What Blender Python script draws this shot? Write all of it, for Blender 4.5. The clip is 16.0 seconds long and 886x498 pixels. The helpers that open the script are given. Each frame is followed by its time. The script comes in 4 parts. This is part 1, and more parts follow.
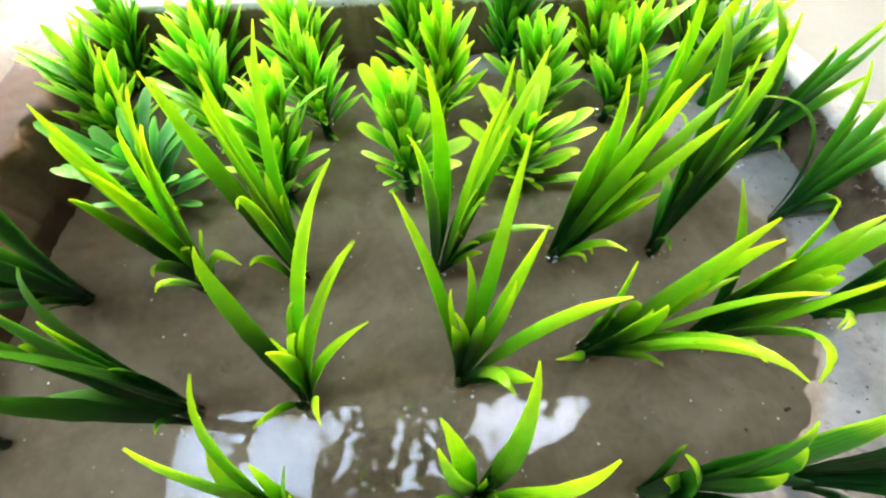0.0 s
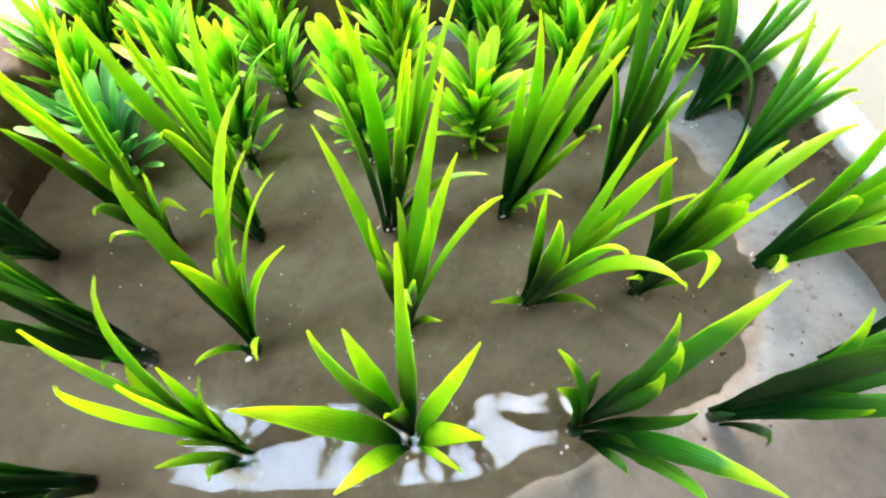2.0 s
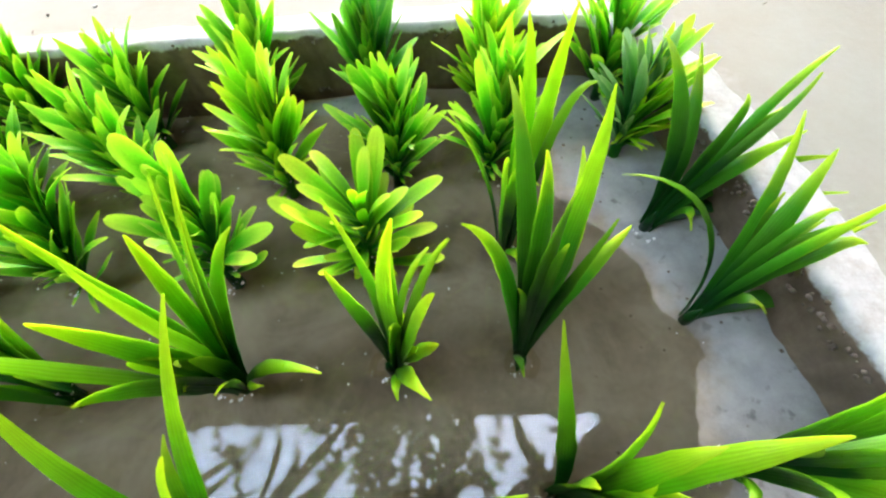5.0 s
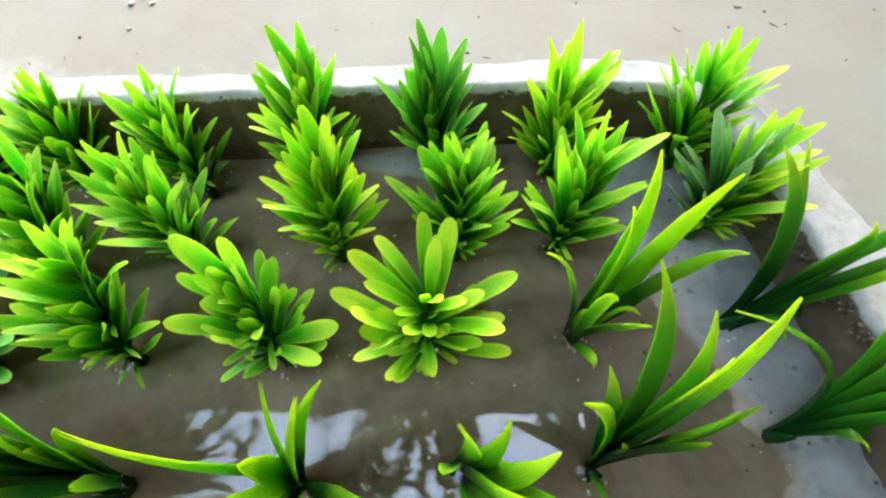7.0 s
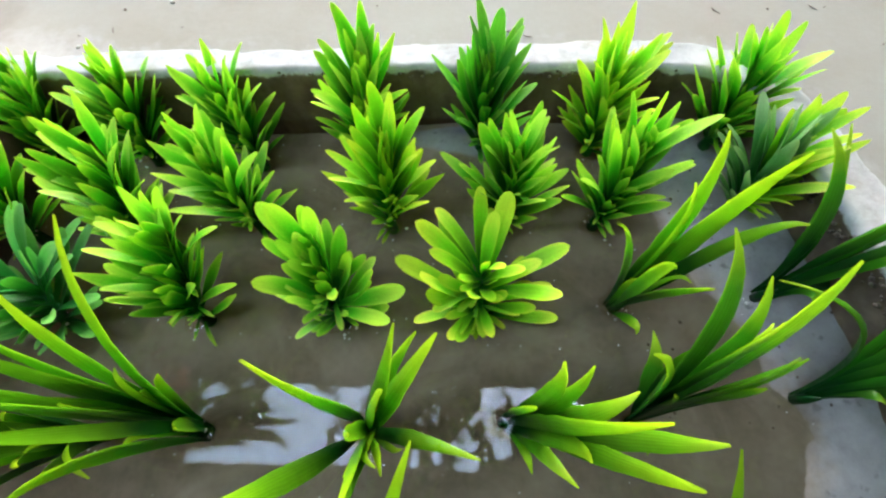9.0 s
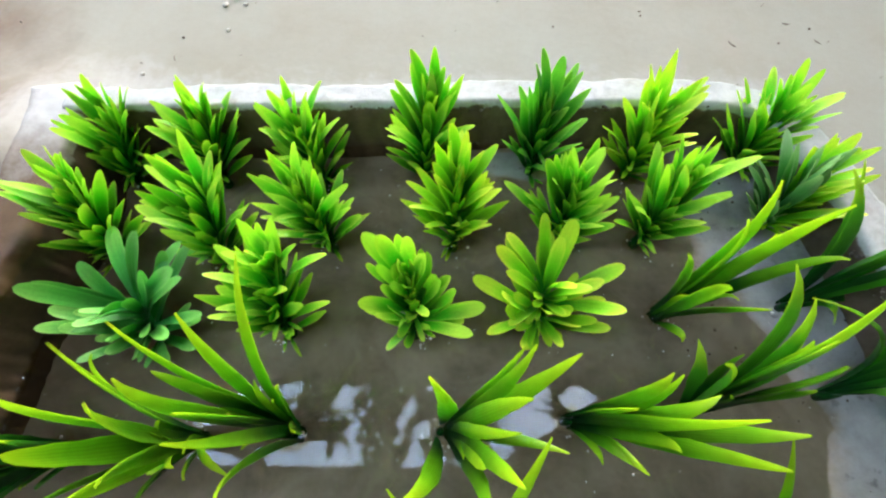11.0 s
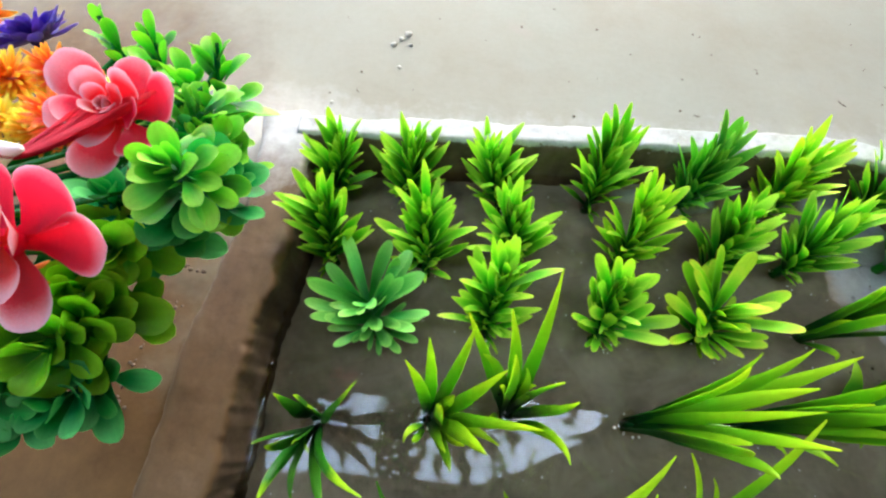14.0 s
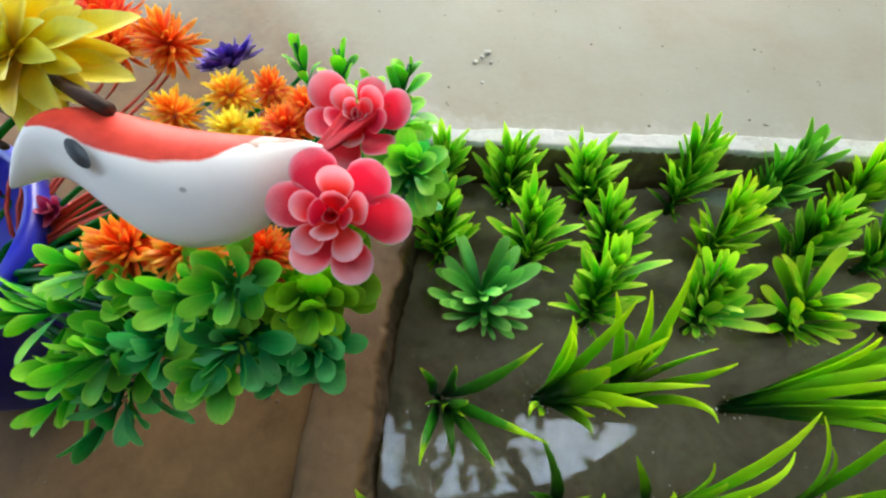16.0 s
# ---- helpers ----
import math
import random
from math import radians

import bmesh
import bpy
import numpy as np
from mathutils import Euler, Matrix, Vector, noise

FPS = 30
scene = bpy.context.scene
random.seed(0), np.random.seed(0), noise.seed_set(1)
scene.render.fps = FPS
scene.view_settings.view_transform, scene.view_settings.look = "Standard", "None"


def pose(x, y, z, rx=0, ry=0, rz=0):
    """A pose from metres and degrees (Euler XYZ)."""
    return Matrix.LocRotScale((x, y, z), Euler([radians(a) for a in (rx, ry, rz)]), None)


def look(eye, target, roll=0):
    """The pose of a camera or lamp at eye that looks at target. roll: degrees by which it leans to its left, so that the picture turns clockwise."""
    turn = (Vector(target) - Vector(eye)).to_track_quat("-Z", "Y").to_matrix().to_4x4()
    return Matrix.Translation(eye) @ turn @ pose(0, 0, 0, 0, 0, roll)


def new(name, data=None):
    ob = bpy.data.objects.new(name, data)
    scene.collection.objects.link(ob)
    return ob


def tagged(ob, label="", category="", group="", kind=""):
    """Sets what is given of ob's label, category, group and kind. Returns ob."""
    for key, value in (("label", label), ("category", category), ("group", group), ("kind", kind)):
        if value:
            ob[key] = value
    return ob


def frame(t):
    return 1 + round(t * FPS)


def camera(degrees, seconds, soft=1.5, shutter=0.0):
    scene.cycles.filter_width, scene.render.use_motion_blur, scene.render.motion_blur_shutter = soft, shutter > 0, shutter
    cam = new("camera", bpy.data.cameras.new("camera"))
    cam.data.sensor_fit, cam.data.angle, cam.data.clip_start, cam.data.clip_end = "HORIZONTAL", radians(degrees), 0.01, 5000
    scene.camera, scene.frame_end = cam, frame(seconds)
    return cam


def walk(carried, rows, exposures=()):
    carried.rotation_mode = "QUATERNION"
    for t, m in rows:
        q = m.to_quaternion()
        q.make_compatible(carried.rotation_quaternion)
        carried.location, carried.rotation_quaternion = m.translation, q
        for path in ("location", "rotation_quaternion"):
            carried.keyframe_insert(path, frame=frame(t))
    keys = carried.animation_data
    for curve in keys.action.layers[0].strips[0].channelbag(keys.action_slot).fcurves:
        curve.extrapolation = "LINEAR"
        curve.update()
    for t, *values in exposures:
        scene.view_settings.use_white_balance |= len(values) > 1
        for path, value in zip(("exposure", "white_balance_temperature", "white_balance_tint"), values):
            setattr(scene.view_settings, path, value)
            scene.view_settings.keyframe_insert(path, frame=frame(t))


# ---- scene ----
cam = camera(98.0, 16.0, soft=2.3)

PATH = [
    (0, (0.3175, -0.3542, 0.2210), (0.3779, 0.5673, -1.5530), 0.90),
    (0.5, (0.3150, -0.3541, 0.2160), (0.3652, 0.5682, -1.5579), 0.38),
    (1, (0.3160, -0.3557, 0.2158), (0.3562, 0.5714, -1.5559), -0.09),
    (1.5, (0.3308, -0.3674, 0.2147), (0.3670, 0.5462, -1.5641), 0.00),
    (2, (0.3529, -0.3834, 0.2134), (0.3761, 0.5338, -1.5637), -1.37),
    (2.5, (0.3872, -0.3942, 0.2124), (0.3881, 0.5446, -1.5536), -2.36),
    (3, (0.4171, -0.3825, 0.2070), (0.3870, 0.5765, -1.5478), -5.20),
    (3.5, (0.4272, -0.3669, 0.2015), (0.3849, 0.5900, -1.5542), -5.66),
    (4, (0.4354, -0.3472, 0.1960), (0.3987, 0.6064, -1.5616), -5.34),
    (4.2, (0.4352, -0.3320, 0.1943), (0.4019, 0.6197, -1.5645), -5.38),
    (6.5, (0.4101, -0.2387, 0.2071), (0.3557, 0.6384, -1.5895), -4.15),
    (7, (0.3985, -0.2280, 0.2105), (0.3430, 0.6401, -1.5904), -3.93),
    (7.5, (0.3873, -0.2197, 0.2104), (0.3139, 0.6372, -1.5952), -4.96),
    (8, (0.3865, -0.2110, 0.2142), (0.3169, 0.6051, -1.6103), -4.61),
    (8.5, (0.3840, -0.2140, 0.2218), (0.3064, 0.5800, -1.6122), -5.14),
    (9, (0.3707, -0.2384, 0.2219), (0.3028, 0.5362, -1.6207), -4.11),
    (9.2, (0.3644, -0.2452, 0.2265), (0.3208, 0.4862, -1.6344), -2.39),
    (11.3, (0.3139, -0.2328, 0.2528), (0.2998, 0.5387, -1.5924), -0.88),
    (11.5, (0.3064, -0.2277, 0.2532), (0.2899, 0.5380, -1.5944), -0.78),
    (12, (0.2835, -0.2220, 0.2573), (0.2636, 0.5195, -1.6001), -0.32),
    (12.5, (0.2562, -0.2280, 0.2686), (0.2298, 0.5408, -1.5776), 0.11),
    (13, (0.2296, -0.2439, 0.2805), (0.1971, 0.5451, -1.5570), 0.31),
    (13.5, (0.2103, -0.2501, 0.2914), (0.1857, 0.5464, -1.5429), 1.24),
    (14, (0.1864, -0.2589, 0.2948), (0.1553, 0.5767, -1.5220), 1.48),
    (14.5, (0.1646, -0.2664, 0.3003), (0.1017, 0.5829, -1.5093), -0.26),
    (15, (0.1451, -0.2753, 0.3078), (0.0611, 0.5953, -1.4908), -0.99),
    (15.5, (0.1257, -0.2783, 0.3126), (0.0290, 0.6033, -1.4800), -1.43),
    (16, (0.1102, -0.2898, 0.3170), (0.0135, 0.5997, -1.4717), -1.99),
]
walk(cam, [(t, look(eye, target, roll)) for t, eye, target, roll in PATH],
     [(0, 1.34, 6600, 13), (1.0, 1.52, 6600, 13), (2.5, 1.50, 6600, 13), (3.2, 1.16, 6600, 13), (4, 1.16, 6500, 14), (7, 0.70, 6250, 12), (9, 0.56, 6150, 12),
      (11.5, 0.48, 6150, 10), (13.5, 0.50, 6150, 8), (14, 0.56, 6150, 9), (15, 0.32, 6250, 6), (16, 0.20, 6450, 4)])

# ---- light ----
SKYLIGHT = (0.0, -0.33, 2.56, 0.46)        # centre x, centre y, width, depth of the opening in the roof
ROOF_Z = 2.4
ROOF_EDGE = 3.3                            # the roof ends here; beyond it the sky is open
world = bpy.data.worlds.new("world")
scene.world = world
world.use_nodes = True
wt = world.node_tree
sky = wt.nodes.new("ShaderNodeTexSky")
sky.sky_type, sky.sun_disc, sky.sun_elevation, sky.sun_rotation = "NISHITA", False, radians(48), radians(20)
sky.dust_density, sky.air_density, sky.ozone_density = 6.0, 0.9, 0.5
bg = wt.nodes["Background"]
bg.inputs["Strength"].default_value = 1.45
wt.links.new(sky.outputs[0], bg.inputs["Color"])
lamp = bpy.data.lights.new("skylight_lamp", "AREA")
lamp.shape, lamp.size, lamp.size_y, lamp.energy, lamp.color = "RECTANGLE", SKYLIGHT[2], SKYLIGHT[3], 27.0, (0.56, 0.78, 1.0)
new("skylight_lamp", lamp).matrix_world = pose(SKYLIGHT[0], SKYLIGHT[1], ROOF_Z + 0.02)


# ---- materials ----
def material(name):
    m = bpy.data.materials.new(name)
    m.use_nodes = True
    nt = m.node_tree
    return m, nt, nt.nodes["Principled BSDF"]


def node(nt, kind, **values):
    n = nt.nodes.new(kind)
    for key, value in values.items():
        n.inputs[key].default_value = value
    return n


def ramp(nt, source, stops):
    r = nt.nodes.new("ShaderNodeValToRGB")
    el = r.color_ramp.elements
    while len(el) < len(stops):
        el.new(0.5)
    for e, (at, col) in zip(el, stops):
        e.position, e.color = at, (*col, 1)
    nt.links.new(source, r.inputs[0])
    return r.outputs[0]


def mixed(nt, fac, a, b, kind="MIX"):
    n = nt.nodes.new("ShaderNodeMix")
    n.data_type, n.blend_type = "RGBA", kind
    for slot, v in ((0, fac), (6, a), (7, b)):
        if isinstance(v, (int, float)):
            n.inputs[slot].default_value = v
        elif isinstance(v, tuple):
            n.inputs[slot].default_value = (*v, 1)
        else:
            nt.links.new(v, n.inputs[slot])
    return n.outputs[2]


def noisy(nt, scale, detail=6.0, rough=0.6, coords="Object", stretch=None):
    c = nt.nodes.new("ShaderNodeTexCoord")
    n = node(nt, "ShaderNodeTexNoise", Scale=scale, Detail=detail, Roughness=rough)
    out = c.outputs[coords]
    if stretch:
        mp = nt.nodes.new("ShaderNodeMapping")
        mp.inputs["Scale"].default_value = stretch
        nt.links.new(out, mp.inputs[0])
        out = mp.outputs[0]
    nt.links.new(out, n.inputs["Vector"])
    return n.outputs["Fac"]


def bumped(nt, bsdf, height, strength=0.3, distance=0.002):
    b = node(nt, "ShaderNodeBump", Strength=strength, Distance=distance)
    nt.links.new(height, b.inputs["Height"])
    nt.links.new(b.outputs[0], bsdf.inputs["Normal"])


def math2(nt, op, a, b=0.0, c=0.0):
    n = nt.nodes.new("ShaderNodeMath")
    n.operation = op
    for k, v in enumerate((a, b, c)):
        if isinstance(v, (int, float)):
            n.inputs[k].default_value = v
        else:
            nt.links.new(v, n.inputs[k])
    return n.outputs[0]


def height_above(nt, level, soft, waver, scale):
    """0 below a level, 1 above it, with a wavering edge."""
    g = nt.nodes.new("ShaderNodeNewGeometry")
    sep = nt.nodes.new("ShaderNodeSeparateXYZ")
    nt.links.new(g.outputs["Position"], sep.inputs[0])
    wob = math2(nt, "MULTIPLY_ADD", noisy(nt, scale, 5.0), waver, -waver / 2)
    z = math2(nt, "ADD", sep.outputs["Z"], wob)
    m = nt.nodes.new("ShaderNodeMapRange")
    m.inputs[1].default_value, m.inputs[2].default_value = level - soft, level + soft
    nt.links.new(z, m.inputs[0])
    return m.outputs[0]


def ground_material():
    m, nt, p = material("dusty_concrete")
    big = ramp(nt, noisy(nt, 4.0, 8.0, 0.62), [(0.28, (0.246, 0.228, 0.170)), (0.45, (0.276, 0.272, 0.220)), (0.6, (0.286, 0.296, 0.248)), (0.78, (0.322, 0.318, 0.272))])
    fine = ramp(nt, noisy(nt, 160.0, 6.0, 0.7), [(0.25, (0.62, 0.58, 0.52)), (0.6, (1, 1, 1))])
    col = mixed(nt, 0.13, big, fine, "MULTIPLY")
    cloud = ramp(nt, noisy(nt, 1.3, 4.0, 0.55), [(0.35, (0.86, 0.84, 0.80)), (0.62, (1, 1, 1))])
    col = mixed(nt, 0.8, col, cloud, "MULTIPLY")
    pink = ramp(nt, noisy(nt, 9.0, 3.0), [(0.62, (0, 0, 0)), (0.75, (1, 1, 1))])
    col = mixed(nt, math2(nt, "MULTIPLY", pink, 0.3), col, (0.330, 0.235, 0.225))
    # damp brown earth beside the basin's west side
    g = nt.nodes.new("ShaderNodeNewGeometry")
    sep = nt.nodes.new("ShaderNodeSeparateXYZ")
    nt.links.new(g.outputs["Position"], sep.inputs[0])
    west = math2(nt, "ADD", sep.outputs["X"], math2(nt, "MULTIPLY", sep.outputs["Y"], 0.45))
    west = math2(nt, "ADD", west, math2(nt, "MULTIPLY_ADD", noisy(nt, 14.0, 7.0, 0.65), 0.16, -0.08))
    mr = nt.nodes.new("ShaderNodeMapRange")
    mr.inputs[1].default_value, mr.inputs[2].default_value, mr.inputs[3].default_value, mr.inputs[4].default_value = -0.10, 0.03, 1.0, 0.0
    nt.links.new(west, mr.inputs[0])
    off = nt.nodes.new("ShaderNodeVectorMath")
    off.operation = "DISTANCE"
    off.inputs[1].default_value = (-0.15, -0.35, 0.0)
    nt.links.new(g.outputs["Position"], off.inputs[0])
    reach = nt.nodes.new("ShaderNodeMapRange")
    reach.inputs[1].default_value, reach.inputs[2].default_value, reach.inputs[3].default_value, reach.inputs[4].default_value = 0.45, 0.75, 1.0, 0.0
    nt.links.new(math2(nt, "ADD", off.outputs["Value"], math2(nt, "MULTIPLY_ADD", noisy(nt, 5.0, 6.0, 0.6), 0.3, -0.15)), reach.inputs[0])
    damp = math2(nt, "MULTIPLY", mr.outputs[0], reach.outputs[0])
    mud = ramp(nt, noisy(nt, 30.0, 8.0, 0.7), [(0.3, (0.074, 0.036, 0.008)), (0.7, (0.150, 0.084, 0.026))])
    col = mixed(nt, damp, col, mud)
    # splashes of whitewash on the ground round the basin's corner
    near = nt.nodes.new("ShaderNodeVectorMath")
    near.operation = "DISTANCE"
    near.inputs[1].default_value = (0.03, -0.02, 0.03)
    nt.links.new(g.outputs["Position"], near.inputs[0])
    splash = nt.nodes.new("ShaderNodeMapRange")
    splash.inputs[1].default_value, splash.inputs[2].default_value, splash.inputs[3].default_value, splash.inputs[4].default_value = 0.03, 0.085, 1.0, 0.0
    nt.links.new(math2(nt, "ADD", near.outputs["Value"], math2(nt, "MULTIPLY_ADD", noisy(nt, 45.0, 8.0, 0.7), 0.09, -0.045)), splash.inputs[0])
    col = mixed(nt, math2(nt, "MULTIPLY", splash.outputs[0], 0.55), col, (0.459, 0.451, 0.418))
    # whitewash dusted on the ground along the north and east rims
    dust = nt.nodes.new("ShaderNodeMapRange")
    dust.inputs[1].default_value, dust.inputs[2].default_value, dust.inputs[3].default_value, dust.inputs[4].default_value = -0.022, 0.045, 1.0, 0.0
    east = math2(nt, "MULTIPLY_ADD", sep.outputs["Y"], 0.26, math2(nt, "ADD", sep.outputs["X"], -0.592))
    spread = math2(nt, "MAXIMUM", sep.outputs["Y"], east)
    nt.links.new(math2(nt, "ADD", spread, math2(nt, "MULTIPLY_ADD", noisy(nt, 60.0, 8.0, 0.7), 0.10, -0.04)), dust.inputs[0])
    strew = math2(nt, "MULTIPLY", dust.outputs[0], math2(nt, "GREATER_THAN", sep.outputs["X"], 0.03))
    col = mixed(nt, math2(nt, "MULTIPLY", strew, 0.8), col, (0.435, 0.435, 0.405))
    nt.links.new(col, p.inputs["Base Color"])
    p.inputs["Roughness"].default_value = 0.85
    bumped(nt, p, noisy(nt, 90.0, 8.0, 0.66), 0.3, 0.0013)
    return m


def plaster_material(name, top, face_a, face_b, level, rough=0.8, drag=None, outside=(0.285, 0.285, 0.235)):
    """Whitewashed or bare top over a stained wet face."""
    m, nt, p = material(name)
    face = ramp(nt, noisy(nt, 45.0, 8.0, 0.7), [(0.3, face_a), (0.7, face_b)])
    streak = ramp(nt, noisy(nt, 60.0, 4.0, 0.6, "Object", (1, 1, 0.15)), [(0.35, (0.5, 0.5, 0.5)), (0.6, (1, 1, 1))])
    face = mixed(nt, 0.6, face, streak, "MULTIPLY")
    wash = mixed(nt, 0.35, top, ramp(nt, noisy(nt, 90.0, 8.0, 0.75), [(0.3, (0.3, 0.3, 0.28)), (0.55, (1, 1, 1))]), "MULTIPLY")
    dirt = ramp(nt, noisy(nt, 26.0, 8.0, 0.75), [(0.52, (0, 0, 0)), (0.72, (1, 1, 1))])
    wash = mixed(nt, math2(nt, "MULTIPLY", dirt, 0.7), wash, face_b)
    if drag:
        smear = ramp(nt, noisy(nt, 24.0, 9.0, 0.62, "Object", (1, 0.35, 0.3)), [(0.36, (0.5, 0.4, 0.29)), (0.62, (1, 1, 1))])
        wash = mixed(nt, drag, wash, smear, "MULTIPLY")
        g = nt.nodes.new("ShaderNodeNewGeometry")
        sep = nt.nodes.new("ShaderNodeSeparateXYZ")
        nt.links.new(g.outputs["Position"], sep.inputs[0])
        lime = nt.nodes.new("ShaderNodeMapRange")
        lime.inputs[1].default_value, lime.inputs[2].default_value = -0.105, -0.045
        nt.links.new(math2(nt, "ADD", sep.outputs["Y"], math2(nt, "MULTIPLY_ADD", noisy(nt, 40.0, 8.0, 0.7), 0.09, -0.045)), lime.inputs[0])
        wash = mixed(nt, math2(nt, "MULTIPLY", lime.outputs[0], 0.92), wash, (0.50, 0.50, 0.475))
    edge = nt.nodes.new("ShaderNodeAttribute")
    edge.attribute_name = "outer"
    thin = nt.nodes.new("ShaderNodeMapRange")
    thin.inputs[1].default_value, thin.inputs[2].default_value = 0.42, 0.86
    nt.links.new(math2(nt, "ADD", edge.outputs["Fac"], math2(nt, "MULTIPLY_ADD", noisy(nt, 55.0, 8.0, 0.7), 0.7, -0.35)), thin.inputs[0])
    wash = mixed(nt, math2(nt, "MULTIPLY", thin.outputs[0], 0.75), wash, outside)
    up = math2(nt, "MAXIMUM", height_above(nt, level, 0.0009, 0.009, 130.0), math2(nt, "GREATER_THAN", edge.outputs["Fac"], 0.3))
    col = mixed(nt, up, face, wash)
    nt.links.new(col, p.inputs["Base Color"])
    p.inputs["Roughness"].default_value = rough
    bumped(nt, p, noisy(nt, 170.0, 8.0, 0.75), 0.35, 0.0016)
    return m


def floor_material():
    m, nt, p = material("cement_with_silt")
    cement = ramp(nt, noisy(nt, 60.0, 9.0, 0.72), [(0.25, (0.185, 0.185, 0.174)), (0.5, (0.285, 0.285, 0.27)), (0.75, (0.352, 0.35, 0.335))])
    pit = ramp(nt, noisy(nt, 130.0, 3.0, 0.5), [(0.28, (0.45, 0.45, 0.44)), (0.38, (1, 1, 1))])
    cement = mixed(nt, 0.8, cement, pit, "MULTIPLY")
    silt = ramp(nt, noisy(nt, 18.0, 9.0, 0.7), [(0.28, (0.178, 0.146, 0.104)), (0.5, (0.284, 0.242, 0.186)), (0.72, (0.370, 0.324, 0.265))])
    grain = ramp(nt, noisy(nt, 240.0, 5.0, 0.7), [(0.3, (0.7, 0.69, 0.67)), (0.6, (1, 1, 1))])
    silt = mixed(nt, 0.5, silt, grain, "MULTIPLY")
    drift = ramp(nt, noisy(nt, 7.0, 6.0, 0.6, "Object", (1, 1.8, 1)), [(0.35, (0.62, 0.58, 0.52)), (0.6, (1, 1, 1))])
    silt = mixed(nt, 0.7, silt, drift, "MULTIPLY")
    swirl = node(nt, "ShaderNodeTexNoise", Scale=17.0, Detail=7.0, Roughness=0.62, Distortion=1.4)
    nt.links.new(nt.nodes.new("ShaderNodeTexCoord").outputs["Object"], swirl.inputs["Vector"])
    pale = ramp(nt, swirl.outputs["Fac"], [(0.46, (0, 0, 0)), (0.64, (1, 1, 1))])
    silt = mixed(nt, math2(nt, "MULTIPLY", pale, 0.38), silt, (0.40, 0.365, 0.315))
    g = nt.nodes.new("ShaderNodeNewGeometry")
    sep = nt.nodes.new("ShaderNodeSeparateXYZ")
    nt.links.new(g.outputs["Position"], sep.inputs[0])
    dry = nt.nodes.new("ShaderNodeMapRange")
    dry.inputs[1].default_value, dry.inputs[2].default_value, dry.inputs[3].default_value, dry.inputs[4].default_value = -0.385, -0.355, 1.0, 0.0
    nt.links.new(math2(nt, "ADD", sep.outputs["Y"], math2(nt, "MULTIPLY_ADD", noisy(nt, 35.0, 7.0, 0.65), 0.08, -0.04)), dry.inputs[0])
    tan = ramp(nt, noisy(nt, 50.0, 8.0, 0.7), [(0.3, (0.095, 0.076, 0.05)), (0.7, (0.20, 0.168, 0.118))])
    cement = mixed(nt, math2(nt, "MULTIPLY", dry.outputs[0], 0.85), cement, tan)
    up = height_above(nt, 0.0008, 0.0006, 0.0015, 90.0)
    nt.links.new(mixed(nt, up, silt, cement), p.inputs["Base Color"])
    p.inputs["Roughness"].default_value = 0.6
    bumped(nt, p, noisy(nt, 220.0, 8.0, 0.75), 0.5, 0.0012)
    return m


def water_material():
    m, nt, p = material("still_water")
    nt.nodes.remove(p)
    clear = node(nt, "ShaderNodeBsdfTransparent", Color=(0.94, 0.89, 0.77, 1))
    shine = node(nt, "ShaderNodeBsdfGlossy", Color=(1, 1, 1, 1), Roughness=0.0)
    fr = node(nt, "ShaderNodeFresnel", IOR=1.36)
    stir = ramp(nt, noisy(nt, 16.0, 2.0, 0.5), [(0.48, (0, 0, 0)), (0.62, (1, 1, 1))])
    h = math2(nt, "ADD", math2(nt, "MULTIPLY", noisy(nt, 24.0, 2.0, 0.5), 0.17), math2(nt, "MULTIPLY", math2(nt, "MULTIPLY", noisy(nt, 95.0, 2.0, 0.5), stir), 0.22))
    b = node(nt, "ShaderNodeBump", Strength=0.2, Distance=0.0028)
    nt.links.new(h, b.inputs["Height"])
    nt.links.new(b.outputs[0], shine.inputs["Normal"])
    mx = nt.nodes.new("ShaderNodeMixShader")
    nt.links.new(fr.outputs[0], mx.inputs[0])
    nt.links.new(clear.outputs[0], mx.inputs[1])
    nt.links.new(shine.outputs[0], mx.inputs[2])
    nt.links.new(mx.outputs[0], nt.nodes["Material Output"].inputs[0])
    return m


